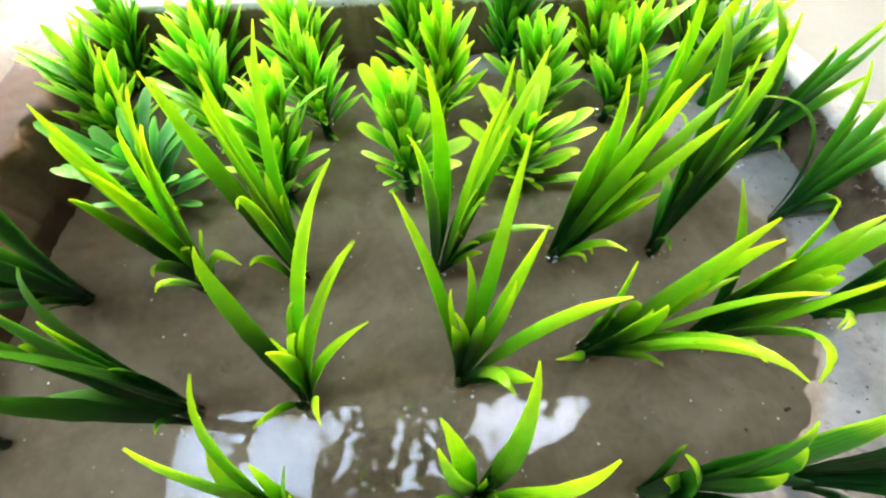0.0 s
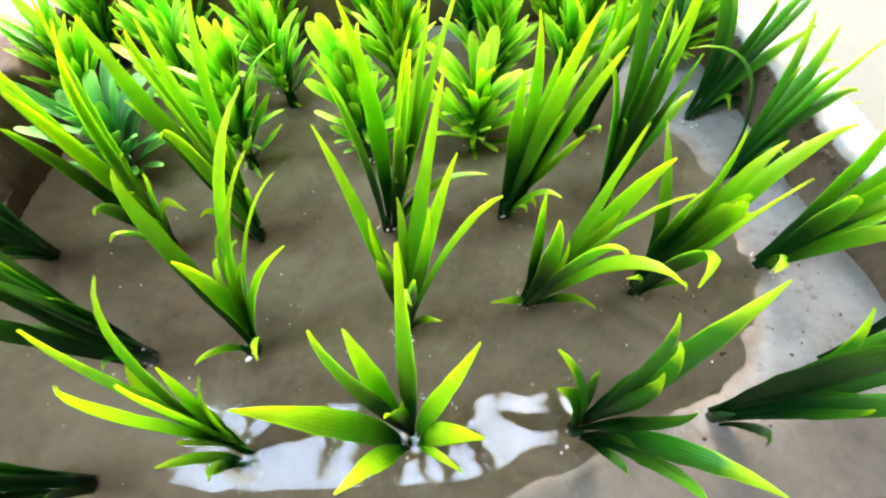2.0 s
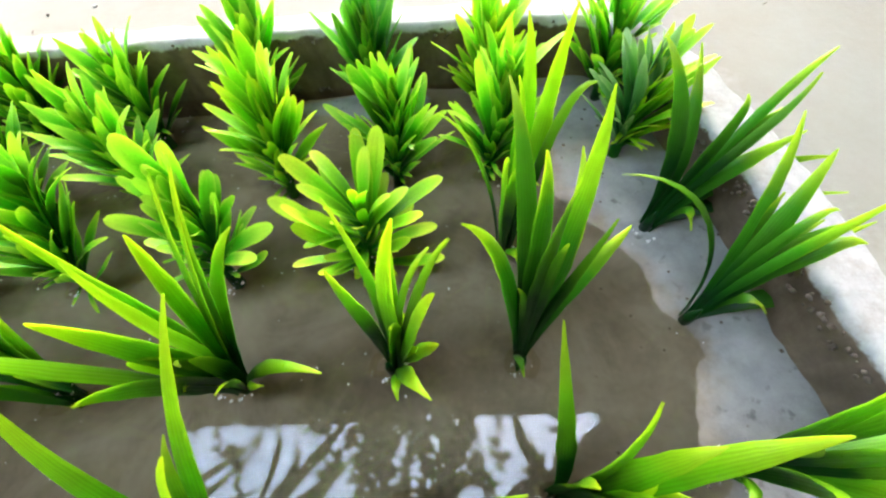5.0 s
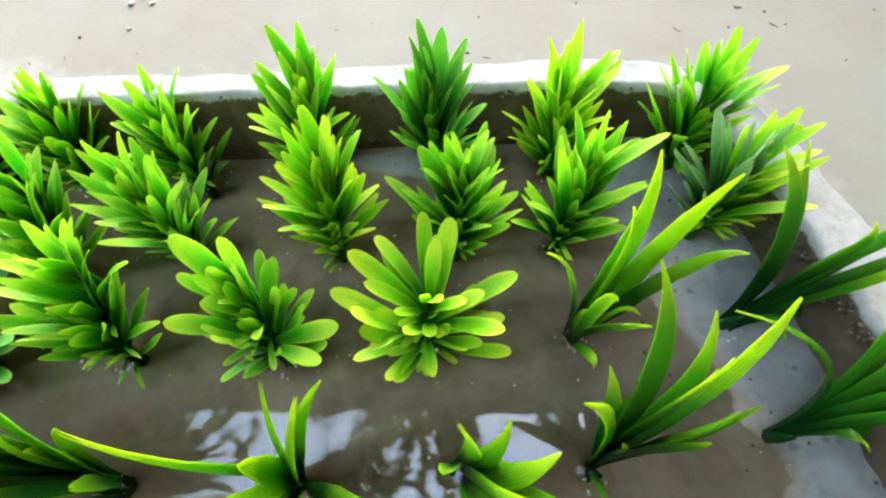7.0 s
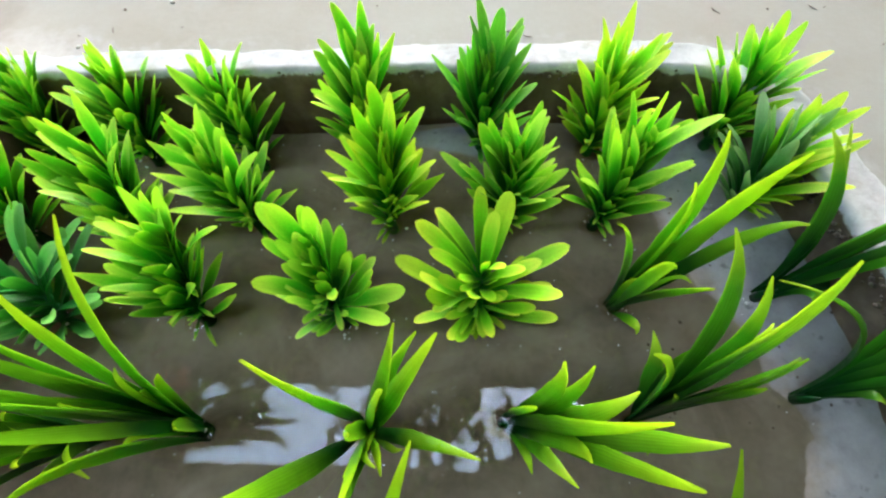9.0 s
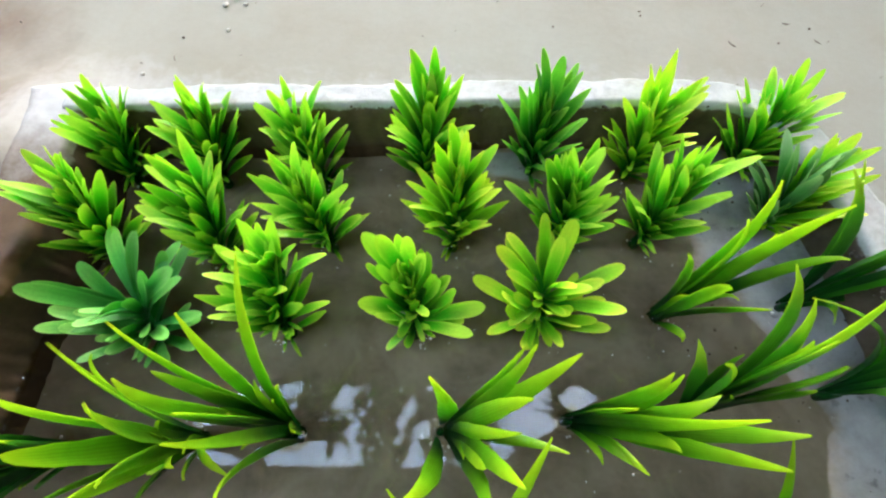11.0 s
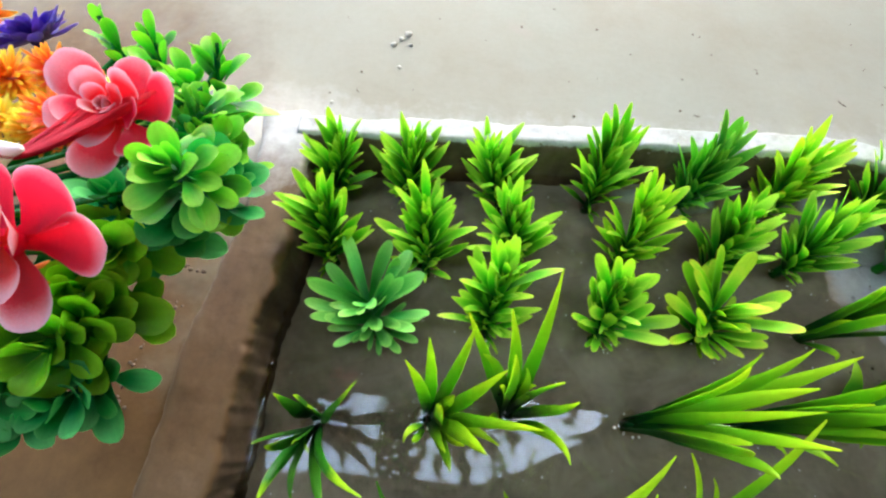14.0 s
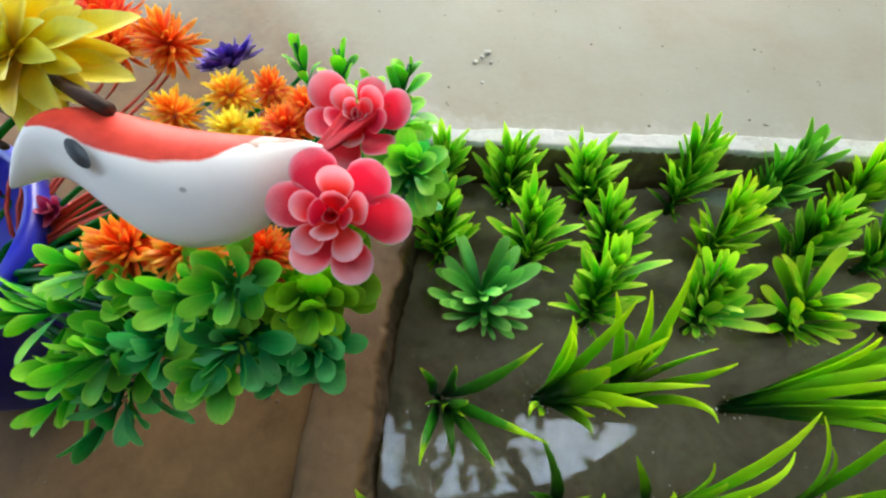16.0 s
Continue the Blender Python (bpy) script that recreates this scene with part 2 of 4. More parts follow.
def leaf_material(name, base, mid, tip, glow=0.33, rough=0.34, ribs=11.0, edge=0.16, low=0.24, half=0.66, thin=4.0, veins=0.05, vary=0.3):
    """Moulded plastic leaf, its colour darker towards its foot."""
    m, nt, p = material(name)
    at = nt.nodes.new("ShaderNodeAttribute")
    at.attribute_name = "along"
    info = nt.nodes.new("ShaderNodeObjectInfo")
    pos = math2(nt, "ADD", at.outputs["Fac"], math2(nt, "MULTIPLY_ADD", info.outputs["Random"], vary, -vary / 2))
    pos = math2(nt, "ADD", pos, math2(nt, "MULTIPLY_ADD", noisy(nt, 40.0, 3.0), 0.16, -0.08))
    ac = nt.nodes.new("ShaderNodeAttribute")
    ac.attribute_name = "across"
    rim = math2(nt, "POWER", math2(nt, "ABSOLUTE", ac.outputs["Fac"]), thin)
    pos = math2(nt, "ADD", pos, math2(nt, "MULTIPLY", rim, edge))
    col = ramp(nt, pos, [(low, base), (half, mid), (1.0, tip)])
    hue = node(nt, "ShaderNodeHueSaturation", Saturation=1.0)
    nt.links.new(math2(nt, "MULTIPLY_ADD", info.outputs["Random"], 0.03, 0.485), hue.inputs["Hue"])
    nt.links.new(math2(nt, "MULTIPLY_ADD", noisy(nt, 90.0, 4.0), 0.5, 0.75), hue.inputs["Value"])
    nt.links.new(col, hue.inputs["Color"])
    rib = math2(nt, "SINE", math2(nt, "MULTIPLY", ac.outputs["Fac"], ribs))
    vein = math2(nt, "MULTIPLY_ADD", rib, veins, 1.0 - veins * 0.5)
    tint = mixed(nt, 1.0, hue.outputs[0], vein, "MULTIPLY")
    nt.links.new(tint, p.inputs["Base Color"])
    nt.links.new(math2(nt, "MULTIPLY_ADD", noisy(nt, 120.0, 4.0), 0.3, rough - 0.15), p.inputs["Roughness"])
    p.inputs["Specular IOR Level"].default_value = 0.4
    tr = nt.nodes.new("ShaderNodeBsdfTranslucent")
    nt.links.new(hue.outputs[0], tr.inputs["Color"])
    mx = node(nt, "ShaderNodeMixShader", Fac=glow)
    nt.links.new(p.outputs[0], mx.inputs[1])
    nt.links.new(tr.outputs[0], mx.inputs[2])
    nt.links.new(mx.outputs[0], nt.nodes["Material Output"].inputs[0])
    bumped(nt, p, math2(nt, "ADD", math2(nt, "MULTIPLY", rib, 0.25), noisy(nt, 220.0, 3.0)), 0.3, 0.0005)
    return m


GROUND = ground_material()
WHITEWASH = plaster_material("whitewashed_cement", (0.47, 0.48, 0.457), (0.115, 0.078, 0.046), (0.25, 0.185, 0.122), 0.0405)
BARE_RIM = plaster_material("bare_muddy_cement", (0.118, 0.066, 0.022), (0.070, 0.043, 0.020), (0.150, 0.096, 0.050), 0.0335, 0.72, 0.7, (0.11, 0.075, 0.032))
CEMENT = floor_material()
WATER = water_material()
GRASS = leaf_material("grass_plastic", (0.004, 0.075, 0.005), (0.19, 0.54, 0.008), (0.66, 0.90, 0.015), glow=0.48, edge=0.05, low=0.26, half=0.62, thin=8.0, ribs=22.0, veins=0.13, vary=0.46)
# Deeper green copy of GRASS, shade on the outer tufts put into it.
DEEP_SHADE_GRASS = leaf_material("grass_plastic_deep_shade", (0.004, 0.050, 0.005), (0.060, 0.27, 0.009), (0.52, 0.80, 0.012), glow=0.32, edge=0.12, low=0.36, half=0.88, thin=9.0, ribs=22.0, veins=0.15, vary=0.3)
# Copy between both for east tufts, with less shade put into its colour.
MID_SHADE_GRASS = leaf_material("grass_plastic_mid_shade", (0.005, 0.070, 0.006), (0.11, 0.40, 0.010), (0.60, 0.85, 0.015), glow=0.42, edge=0.10, low=0.32, half=0.76, thin=9.0, ribs=22.0, veins=0.14, vary=0.4)
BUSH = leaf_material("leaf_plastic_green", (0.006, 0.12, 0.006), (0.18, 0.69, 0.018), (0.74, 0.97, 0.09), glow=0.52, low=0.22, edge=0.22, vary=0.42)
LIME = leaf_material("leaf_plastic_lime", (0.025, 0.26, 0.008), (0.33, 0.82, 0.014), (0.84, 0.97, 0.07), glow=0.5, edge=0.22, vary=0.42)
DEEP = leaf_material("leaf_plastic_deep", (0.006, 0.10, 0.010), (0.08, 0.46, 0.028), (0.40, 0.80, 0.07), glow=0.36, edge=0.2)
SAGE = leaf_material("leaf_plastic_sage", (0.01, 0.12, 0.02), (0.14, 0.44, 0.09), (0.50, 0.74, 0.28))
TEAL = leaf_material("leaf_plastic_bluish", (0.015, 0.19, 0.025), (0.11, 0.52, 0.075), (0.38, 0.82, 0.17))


# ---- helpers for meshes ----
def mesh_of(name, bm, mat, smooth=True):
    me = bpy.data.meshes.new(name)
    bm.to_mesh(me)
    bm.free()
    for q in me.polygons:
        q.use_smooth = smooth
    me.materials.append(mat)
    return me


def part(name, bm, mat, parent, label=""):
    ob = new(name, mesh_of(name, bm, mat))
    ob.parent = parent
    return tagged(ob, label)


def wobble(x, y, z, scale, amount):
    return noise.noise(Vector((x * scale, y * scale, z * scale))) * amount


def sheet(bm, rows):
    """Faces between rows of places, all of one length."""
    vs = [[bm.verts.new(p) for p in row] for row in rows]
    for a, b in zip(vs, vs[1:]):
        for k in range(len(a) - 1):
            bm.faces.new((a[k], a[k + 1], b[k + 1], b[k]))
    return vs


# ---- structure ----
WEST, EAST, SOUTH, NORTH = 0.058, 0.592, -0.412, -0.042     # inner faces of the basin
RIM_W, RIM_E, RIM_N, RIM_S = 0.048, 0.036, 0.030, 0.045     # rim widths
EAST_EDGE = [(0.482, -0.0425), (0.512, -0.0445), (0.533, -0.052), (0.546, -0.066), (0.556, -0.095), (0.5655, -0.130), (0.578, -0.200), (0.5835, -0.243),
             (0.590, -0.275), (0.597, -0.325), (0.604, -0.390), (0.610, -0.457)]     # inner edge of the east rim, rounding the corner


def east_edge(y):
    """Where the inner face of the east wall stands."""
    return float(np.interp(-y, [-q for _, q in EAST_EDGE], [q for q, _ in EAST_EDGE]))


def smoothed(line, n, rounds=6):
    """A line of n + 1 even steps along the given corners, with the corners rubbed off."""
    pts = np.array(line, float)
    run = np.concatenate(([0.0], np.cumsum(np.hypot(*np.diff(pts, axis=0).T))))
    at = np.linspace(0, run[-1], n + 1)
    cols = [np.interp(at, run, pts[:, k]) for k in (0, 1)]
    for _ in range(rounds):
        cols = [np.concatenate(([c[0]], (c[:-2] + 2 * c[1:-1] + c[2:]) / 4, [c[-1]])) for c in cols]
    return [Vector((x, y, 0)) for x, y in zip(*cols)]


def wall(name, label, mat, line, side, widths, tops, foot=-0.03, outer_foot=-0.05, lean=0.0, ragged=1.0, n=260):
    """A low cement wall along an inner edge, its rim to one side of it, of the widths at its start, after a third and at its end, its top going from tops[0] to tops[1]."""
    bm = bmesh.new()
    places = smoothed(line, n)
    rows = []
    for i, at in enumerate(places):
        f = i / n
        way = (places[min(i + 4, n)] - places[max(i - 4, 0)]).normalized()
        out = Vector((-way.y, way.x, 0)) * side
        top = tops[0] + (tops[1] - tops[0]) * f
        slump = float(np.interp(f, (0.0, 0.3, 1.0), widths)) + wobble(at.x, at.y, 8, 14, 0.004) + wobble(at.x, at.y, 3, 45, 0.002)
        prof = [(-lean * 1.4, foot), (-lean, 0.0), (-lean * 0.75, top * 0.25), (-lean * 0.5, top * 0.5), (-lean * 0.25, top * 0.75), (0.0008, top - 0.004), (0.0018, top - 0.0012)]
        prof += [(0.0045 + (slump - 0.0145) * j / 14, top) for j in range(15)]
        prof += [(slump - 0.010 + 0.019 * j / 6, top - (top - 0.003) * (j / 6) ** 1.5) for j in range(1, 7)] + [(slump + 0.011, outer_foot)]
        row = []
        for k, (d, z) in enumerate(prof):
            p = at + out * d
            rough = 0.0016
            p += out * (wobble(p.x, p.y, z, 60, rough) + wobble(p.x, p.y, z, 190, rough * 0.6)) * (ragged if k < 8 else 1.0)
            p.z = z + (wobble(p.x, p.y, z, 45, 0.0006) + wobble(p.x, p.y, 5, 120, 0.0004) if k > 1 else 0)
            row.append(p)
        rows.append(row)
    sheet(bm, rows)
    outer = bm.verts.layers.float.new("outer")
    for k, v in enumerate(bm.verts):
        v[outer] = min(max((k % len(rows[0]) - 14) / 12, 0.0), 1.0)
    ends = [list(bm.verts)[:len(rows[0])], list(bm.verts)[-len(rows[0]):]]
    bm.faces.new(ends[0])
    bm.faces.new(list(reversed(ends[-1])))
    bmesh.ops.recalc_face_normals(bm, faces=bm.faces)
    return tagged(new(name, mesh_of(name, bm, mat)), label, "wall", kind="structure")


wall("wall_north", "low cement basin wall with a whitewashed rim and a muddy wet face", WHITEWASH, [(WEST - 0.004, NORTH - 0.004), (0.20, NORTH - 0.002), (0.30, NORTH), (0.485, NORTH - 0.0005)], 1, (RIM_N, RIM_N, 0.031), (0.043, 0.0456))
wall("wall_east", "low cement basin wall with a whitewashed rim and a brown wet face", WHITEWASH, EAST_EDGE, 1, (0.031, RIM_E, RIM_E), (0.0457, 0.044), lean=-0.005, n=320)
wall("wall_west", "low bare cement basin wall, damp and stained brown with mud", BARE_RIM, [(WEST, SOUTH - RIM_S), (WEST, -0.30), (WEST + 0.001, -0.21), (WEST + 0.009, -0.155), (WEST + 0.012, -0.115), (WEST + 0.009, -0.06), (WEST + 0.003, NORTH + RIM_N - 0.006)], 1, (RIM_W,) * 3, (0.036, 0.0415), ragged=2.2)
wall("wall_south", "low grey cement basin wall under the camera", WHITEWASH, [(EAST + 0.014, SOUTH), (WEST, SOUTH)], 1, (RIM_S,) * 3, (0.014, 0.03))


def shore(y):
    """How far east the water reaches."""
    return float(np.interp(y, [-0.42, -0.40, -0.385, -0.365, -0.345, -0.30, -0.24, -0.20, -0.15, -0.11, -0.06, -0.04],
                           [0.36, 0.40, 0.44, 0.50, 0.525, 0.546, 0.556, 0.541, 0.508, 0.495, 0.50, 0.50]))


def floor_height(x, y):
    d = x - shore(y) + wobble(x, y, 0, 40, 0.005) + wobble(x, y, 3, 120, 0.0035) + wobble(x, y, 4, 330, 0.002)
    z = 0.0006 + 0.10 * d
    z = max(-0.015, min(z, 0.006 + 0.01 * d))
    patch = math.exp(-((x - 0.365) / 0.060) ** 4 - ((y + 0.060 + wobble(x, 0, 1, 30, 0.01)) / 0.021) ** 2)
    z += 0.0175 * patch
    return z + wobble(x, y, 7, 30, 0.0012) + wobble(x, y, 9, 120, 0.0005)


def basin_floor():
    bm = bmesh.new()
    nx, ny = 300, 210
    rows = []
    for j in range(ny + 1):
        y = SOUTH - 0.003 + (NORTH - SOUTH + 0.006) * j / ny
        rows.append([(x, y, floor_height(x, y)) for x in (WEST - 0.003 + (east_edge(y) + 0.016 - WEST) * i / nx for i in range(nx + 1))])
    sheet(bm, rows)
    tagged(new("floor", mesh_of("floor", bm, CEMENT)), "cement basin floor under brown silt, dry and pale grey along one side", "floor", kind="structure")
    bm = bmesh.new()
    depth = NORTH - SOUTH + 0.004
    sheet(bm, [[(WEST - 0.002 + (east_edge(y) + 0.012 - WEST) * i / 20, y, 0.0) for i in range(21)] for y in (SOUTH - 0.002 + depth * j / 60 for j in range(61))])
    lip = []
    for i in range(121):
        y = SOUTH + (NORTH - SOUTH) * i / 120
        rise = 0.0016 + wobble(0, y, 2, 60, 0.0012) + wobble(0, y, 4, 260, 0.0008)
        edge = WEST + 0.0008 + wobble(1, y, 0, 70, 0.0016)
        lip.append([(edge + 0.0042, y, 0.0003), (edge + 0.0022, y, 0.0003 + rise * 0.18), (edge + 0.0009, y, 0.0003 + rise * 0.5), (edge, y, 0.0003 + rise)])
    sheet(bm, lip)
    tagged(new("water", mesh_of("water", bm, WATER)), "shallow still muddy water filling the cement basin", "water", kind="structure")


basin_floor()


def ground_height(x, y):
    z = 0.002 + wobble(x, y, 0, 6, 0.003) + wobble(x, y, 2, 40, 0.0012)
    if x < 0.2:
        z += (0.020 + 0.014 * math.exp(-max(0.0, -x - 0.005) / 0.05)) * min(1.0, max(0.0, (0.03 - x) / 0.03)) * min(1.0, max(0.0, (0.05 - y) / 0.12)) * math.exp(-max(0.0, -x - 0.15) / 0.3)
    return z


def ground_sheet():
    def steps(lo, hi):
        inner = list(np.linspace(lo, hi, 70))
        far = [0.1, 0.2, 0.35, 0.6, 1.0, 1.8, 3.5, 8, 20, 60]
        return [lo - d for d in reversed(far)] + inner + [hi + d for d in far]
    west, south, north = WEST - RIM_W + 0.006, SOUTH - RIM_S + 0.006, NORTH + RIM_N - 0.008
    xs = sorted(steps(-0.6, 1.1) + [west, west - 0.001] + list(np.linspace(0.50, 0.66, 33)))
    ys = sorted(steps(-0.9, 0.8) + [south, north, south - 0.001, north + 0.001])
    bm = bmesh.new()

    def height(x, y):
        pit = west <= x < east_edge(min(max(y, -0.45), -0.044)) + 0.02 and south <= y <= north
        return -0.06 if pit else ground_height(x, y)

    grid = [[bm.verts.new((x, y, height(x, y))) for x in xs] for y in ys]
    for j in range(len(ys) - 1):
        for i in range(len(xs) - 1):
            bm.faces.new((grid[j][i], grid[j][i + 1], grid[j + 1][i + 1], grid[j + 1][i]))
    tagged(new("ground", mesh_of("ground", bm, GROUND)), "pale dusty concrete ground, brown and damp beside the basin", "ground", kind="structure")


ground_sheet()


def roof():
    m, nt, p = material("roof_underside")
    nt.links.new(ramp(nt, noisy(nt, 3.0, 6.0), [(0.3, (0.06, 0.052, 0.045)), (0.7, (0.11, 0.097, 0.085))]), p.inputs["Base Color"])
    p.inputs["Roughness"].default_value = 0.9
    bm = bmesh.new()
    cx, cy, w, d = SKYLIGHT
    x0, x1, y0, y1 = cx - w / 2, cx + w / 2, cy - d / 2, cy + d / 2
    for a, b, c, e in ((-3.4, 3.4, y1, ROOF_EDGE), (-3.4, 3.4, -0.815, y0), (-3.4, x0, y0, y1), (x1, 3.4, y0, y1)):
        bmesh.ops.create_cube(bm, size=1, matrix=Matrix.LocRotScale(((a + b) / 2, (c + e) / 2, ROOF_Z + 0.06), None, (b - a, e - c, 0.12)))
    corner = [(x1, y0), (x1, y1 - 0.05), (x1 - 0.16, y1 - 0.17), (x1 - 0.30, y0 + 0.20), (x1 - 0.62, y0 + 0.07), (x1 - 0.80, y0)]
    low, high = ([bm.verts.new((x, y, ROOF_Z + z)) for x, y in corner] for z in (0.004, 0.03))
    bm.faces.new(list(reversed(low)))
    bm.faces.new(high)
    for k in range(6):
        bm.faces.new((low[k], low[(k + 1) % 6], high[(k + 1) % 6], high[k]))
    # Added slab out of view, holding back light from the south.
    back = bmesh.new()
    bmesh.ops.create_cube(back, size=1, matrix=Matrix.LocRotScale((0, -0.74, ROOF_Z / 2 - 0.05), None, (6.8, 0.15, ROOF_Z + 0.08)))
    tagged(new("light_block_back", mesh_of("light_block_back", back, m, False)), "unseen dull brown slab added behind the basin to block light", "wall", kind="structure")
    # Second added slab out of view, cutting the light from the east.
    side = bmesh.new()
    bmesh.ops.create_cube(side, size=1, matrix=Matrix.LocRotScale((1.9, 1.2, ROOF_Z / 2 - 0.05), None, (0.15, 3.7, ROOF_Z + 0.08)))
    tagged(new("light_block_side", mesh_of("light_block_side", side, m, False)), "unseen dull brown slab added beside the basin to block light", "wall", kind="structure")
    tagged(new("ceiling", mesh_of("ceiling", bm, m, False)), "plain shed roof overhead with a wide opening to the sky", "ceiling", kind="structure")


roof()


# ---- plants ----
def blade_rows(bm, base, tip, width, sag, layer, steps=9, toward=None, shape=0.42, bow=(0, 0), axis=(0, 0), twist=0.0):
    """A long plastic blade from base to tip, folded along its middle rib."""
    across = bm.verts.layers.float.get("across") or bm.verts.layers.float.new("across")
    layer = bm.verts.layers.float["along"]
    base, tip = Vector(base), Vector(tip)
    d = tip - base
    c1 = base + Vector((axis[0], axis[1], min(0.042, d.z * 0.5)))
    c2 = c1.lerp(tip, 0.52) + Vector((bow[0] - d.x * 0.06, bow[1] - d.y * 0.06, sag + d.z * 0.09))
    flat = Vector((d.x, d.y, 0))
    flat = flat.normalized() if flat.length > 1e-4 else Vector((1, 0, 0))
    side = Vector((-flat.y, flat.x, 0))
    if toward:
        side = (side + Vector((*toward, 0))).normalized()
    prev = None
    for i in range(steps + 1):
        t = i / steps
        u = 1 - t
        p = base * u ** 3 + c1 * 3 * t * u * u + c2 * 3 * t * t * u + tip * t ** 3
        tang = ((c1 - base) * u * u + (c2 - c1) * 2 * t * u + (tip - c2) * t * t).normalized()
        s = (side - tang * side.dot(tang)).normalized()
        up = s.cross(tang).normalized()
        if t < shape:
            w = width * (0.26 + 0.74 * math.sin(t / shape * math.pi / 2) ** 1.35)
        else:
            w = width * (1 - ((t - shape) / (1 - shape)) ** 1.55) + 0.0005
        w *= 1 + 0.05 * math.sin(t * 37 + base.x * 900 + tip.y * 700) + 0.04 * math.sin(t * 71 + tip.x * 800)
        turn = twist * t ** 1.5
        s, up = s * math.cos(turn) + up * math.sin(turn), up * math.cos(turn) - s * math.sin(turn)
        fold, th = w * 0.22, 0.00025
        edges = [p - s * w / 2 + up * fold, p, p + s * w / 2 + up * fold]
        ring = [bm.verts.new(v + up * th) for v in edges] + [bm.verts.new(v - up * th) for v in edges]
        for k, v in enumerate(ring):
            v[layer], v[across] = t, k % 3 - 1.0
        if prev:
            for k in (0, 1):
                bm.faces.new((prev[k], prev[k + 1], ring[k + 1], ring[k]))
                bm.faces.new((prev[k + 3], ring[k + 3], ring[k + 4], prev[k + 4]))
        prev = ring


def tube(bm, places, radii, layer=None, value=0.0, sides=7):
    prev = None
    for k, (p, r) in enumerate(zip(places, radii)):
        p = Vector(p)
        a = Vector(places[max(k - 1, 0)])
        b = Vector(places[min(k + 1, len(places) - 1)])
        t = (b - a).normalized()
        u = t.orthogonal().normalized()
        w = t.cross(u)
        ring = [bm.verts.new(p + (u * math.cos(q) + w * math.sin(q)) * r) for q in (2 * math.pi * i / sides for i in range(sides))]
        if layer:
            for v in ring:
                v[layer] = value
        if prev:
            best = min(range(sides), key=lambda o: (prev[0].co - ring[o].co).length)
            ring = ring[best:] + ring[:best]
            for i in range(sides):
                bm.faces.new((prev[i], prev[(i + 1) % sides], ring[(i + 1) % sides], ring[i]))
        else:
            bm.faces.new(list(reversed(ring)))
        prev = ring
    bm.faces.new(prev)


def grass_plant(x, y, leaves, mat=None, label="", extra=5, seed=0):
    """A tuft of long plastic blades. leaves: tip east, north and up of the foot, width, sag."""
    rng = random.Random(seed * 7 + 3)
    mat = mat or GRASS
    z0 = max(floor_height(x, y), -0.012) - 0.001
    look_of = {id(GRASS): "bright green blades, yellow-green tips", id(MID_SHADE_GRASS): "deep green blades with slight painted shade, pale tips", id(DEEP_SHADE_GRASS): "dark green blades with painted shade, lighter edges"}[id(mat)]
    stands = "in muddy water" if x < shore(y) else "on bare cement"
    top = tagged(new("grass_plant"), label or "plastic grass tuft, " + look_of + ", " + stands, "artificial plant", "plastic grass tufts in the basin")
    top.location = (x, y, z0)
    bm = bmesh.new()
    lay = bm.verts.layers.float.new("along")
    tube(bm, [(0, 0, 0), (0, 0, 0.008), (0, 0, 0.018)], [0.0028, 0.0026, 0.0006], lay, 0.02)
    part("stem", bm, mat, top)
    todo = [tuple(l) + (rng.uniform(0.0074, 0.0104), rng.uniform(0.0, 0.012))[len(l) - 3:] for l in leaves]
    mx = sum(l[0] for l in todo) / len(todo)
    my = sum(l[1] for l in todo) / len(todo)
    for k in range(extra):
        a = rng.uniform(0, 2 * math.pi)
        r = rng.uniform(0.004, 0.020)
        todo.append((mx * 0.7 + r * math.cos(a), my * 0.7 + r * math.sin(a), rng.uniform(0.045, 0.095), rng.uniform(0.004, 0.009), 0.0))
    for k in range(rng.choice((1, 1, 2))):
        a = rng.uniform(3.3, 6.1)
        r = rng.uniform(0.018, 0.034)
        todo.append((r * math.cos(a) + mx * 0.2, r * math.sin(a) * 0.7 + my * 0.2, rng.uniform(0.012, 0.03), rng.uniform(0.0045, 0.0065), rng.uniform(0.010, 0.018)))
    todo = [(dx, dy, dz, w, sag + (rng.uniform(0.008, 0.02) if rng.random() < 0.4 and dz > 0.05 else 0.0)) for dx, dy, dz, w, sag in todo]
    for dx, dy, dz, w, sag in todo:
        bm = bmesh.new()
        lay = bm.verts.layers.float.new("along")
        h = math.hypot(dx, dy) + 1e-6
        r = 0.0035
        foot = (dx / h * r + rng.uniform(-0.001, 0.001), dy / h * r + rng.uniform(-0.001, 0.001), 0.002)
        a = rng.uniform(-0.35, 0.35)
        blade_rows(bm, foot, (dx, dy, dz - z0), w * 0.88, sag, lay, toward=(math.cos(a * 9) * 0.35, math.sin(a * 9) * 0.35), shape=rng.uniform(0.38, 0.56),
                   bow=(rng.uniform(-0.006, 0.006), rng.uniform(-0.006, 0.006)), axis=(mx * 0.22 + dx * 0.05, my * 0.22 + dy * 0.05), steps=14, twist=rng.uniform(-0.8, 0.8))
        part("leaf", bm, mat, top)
    return top


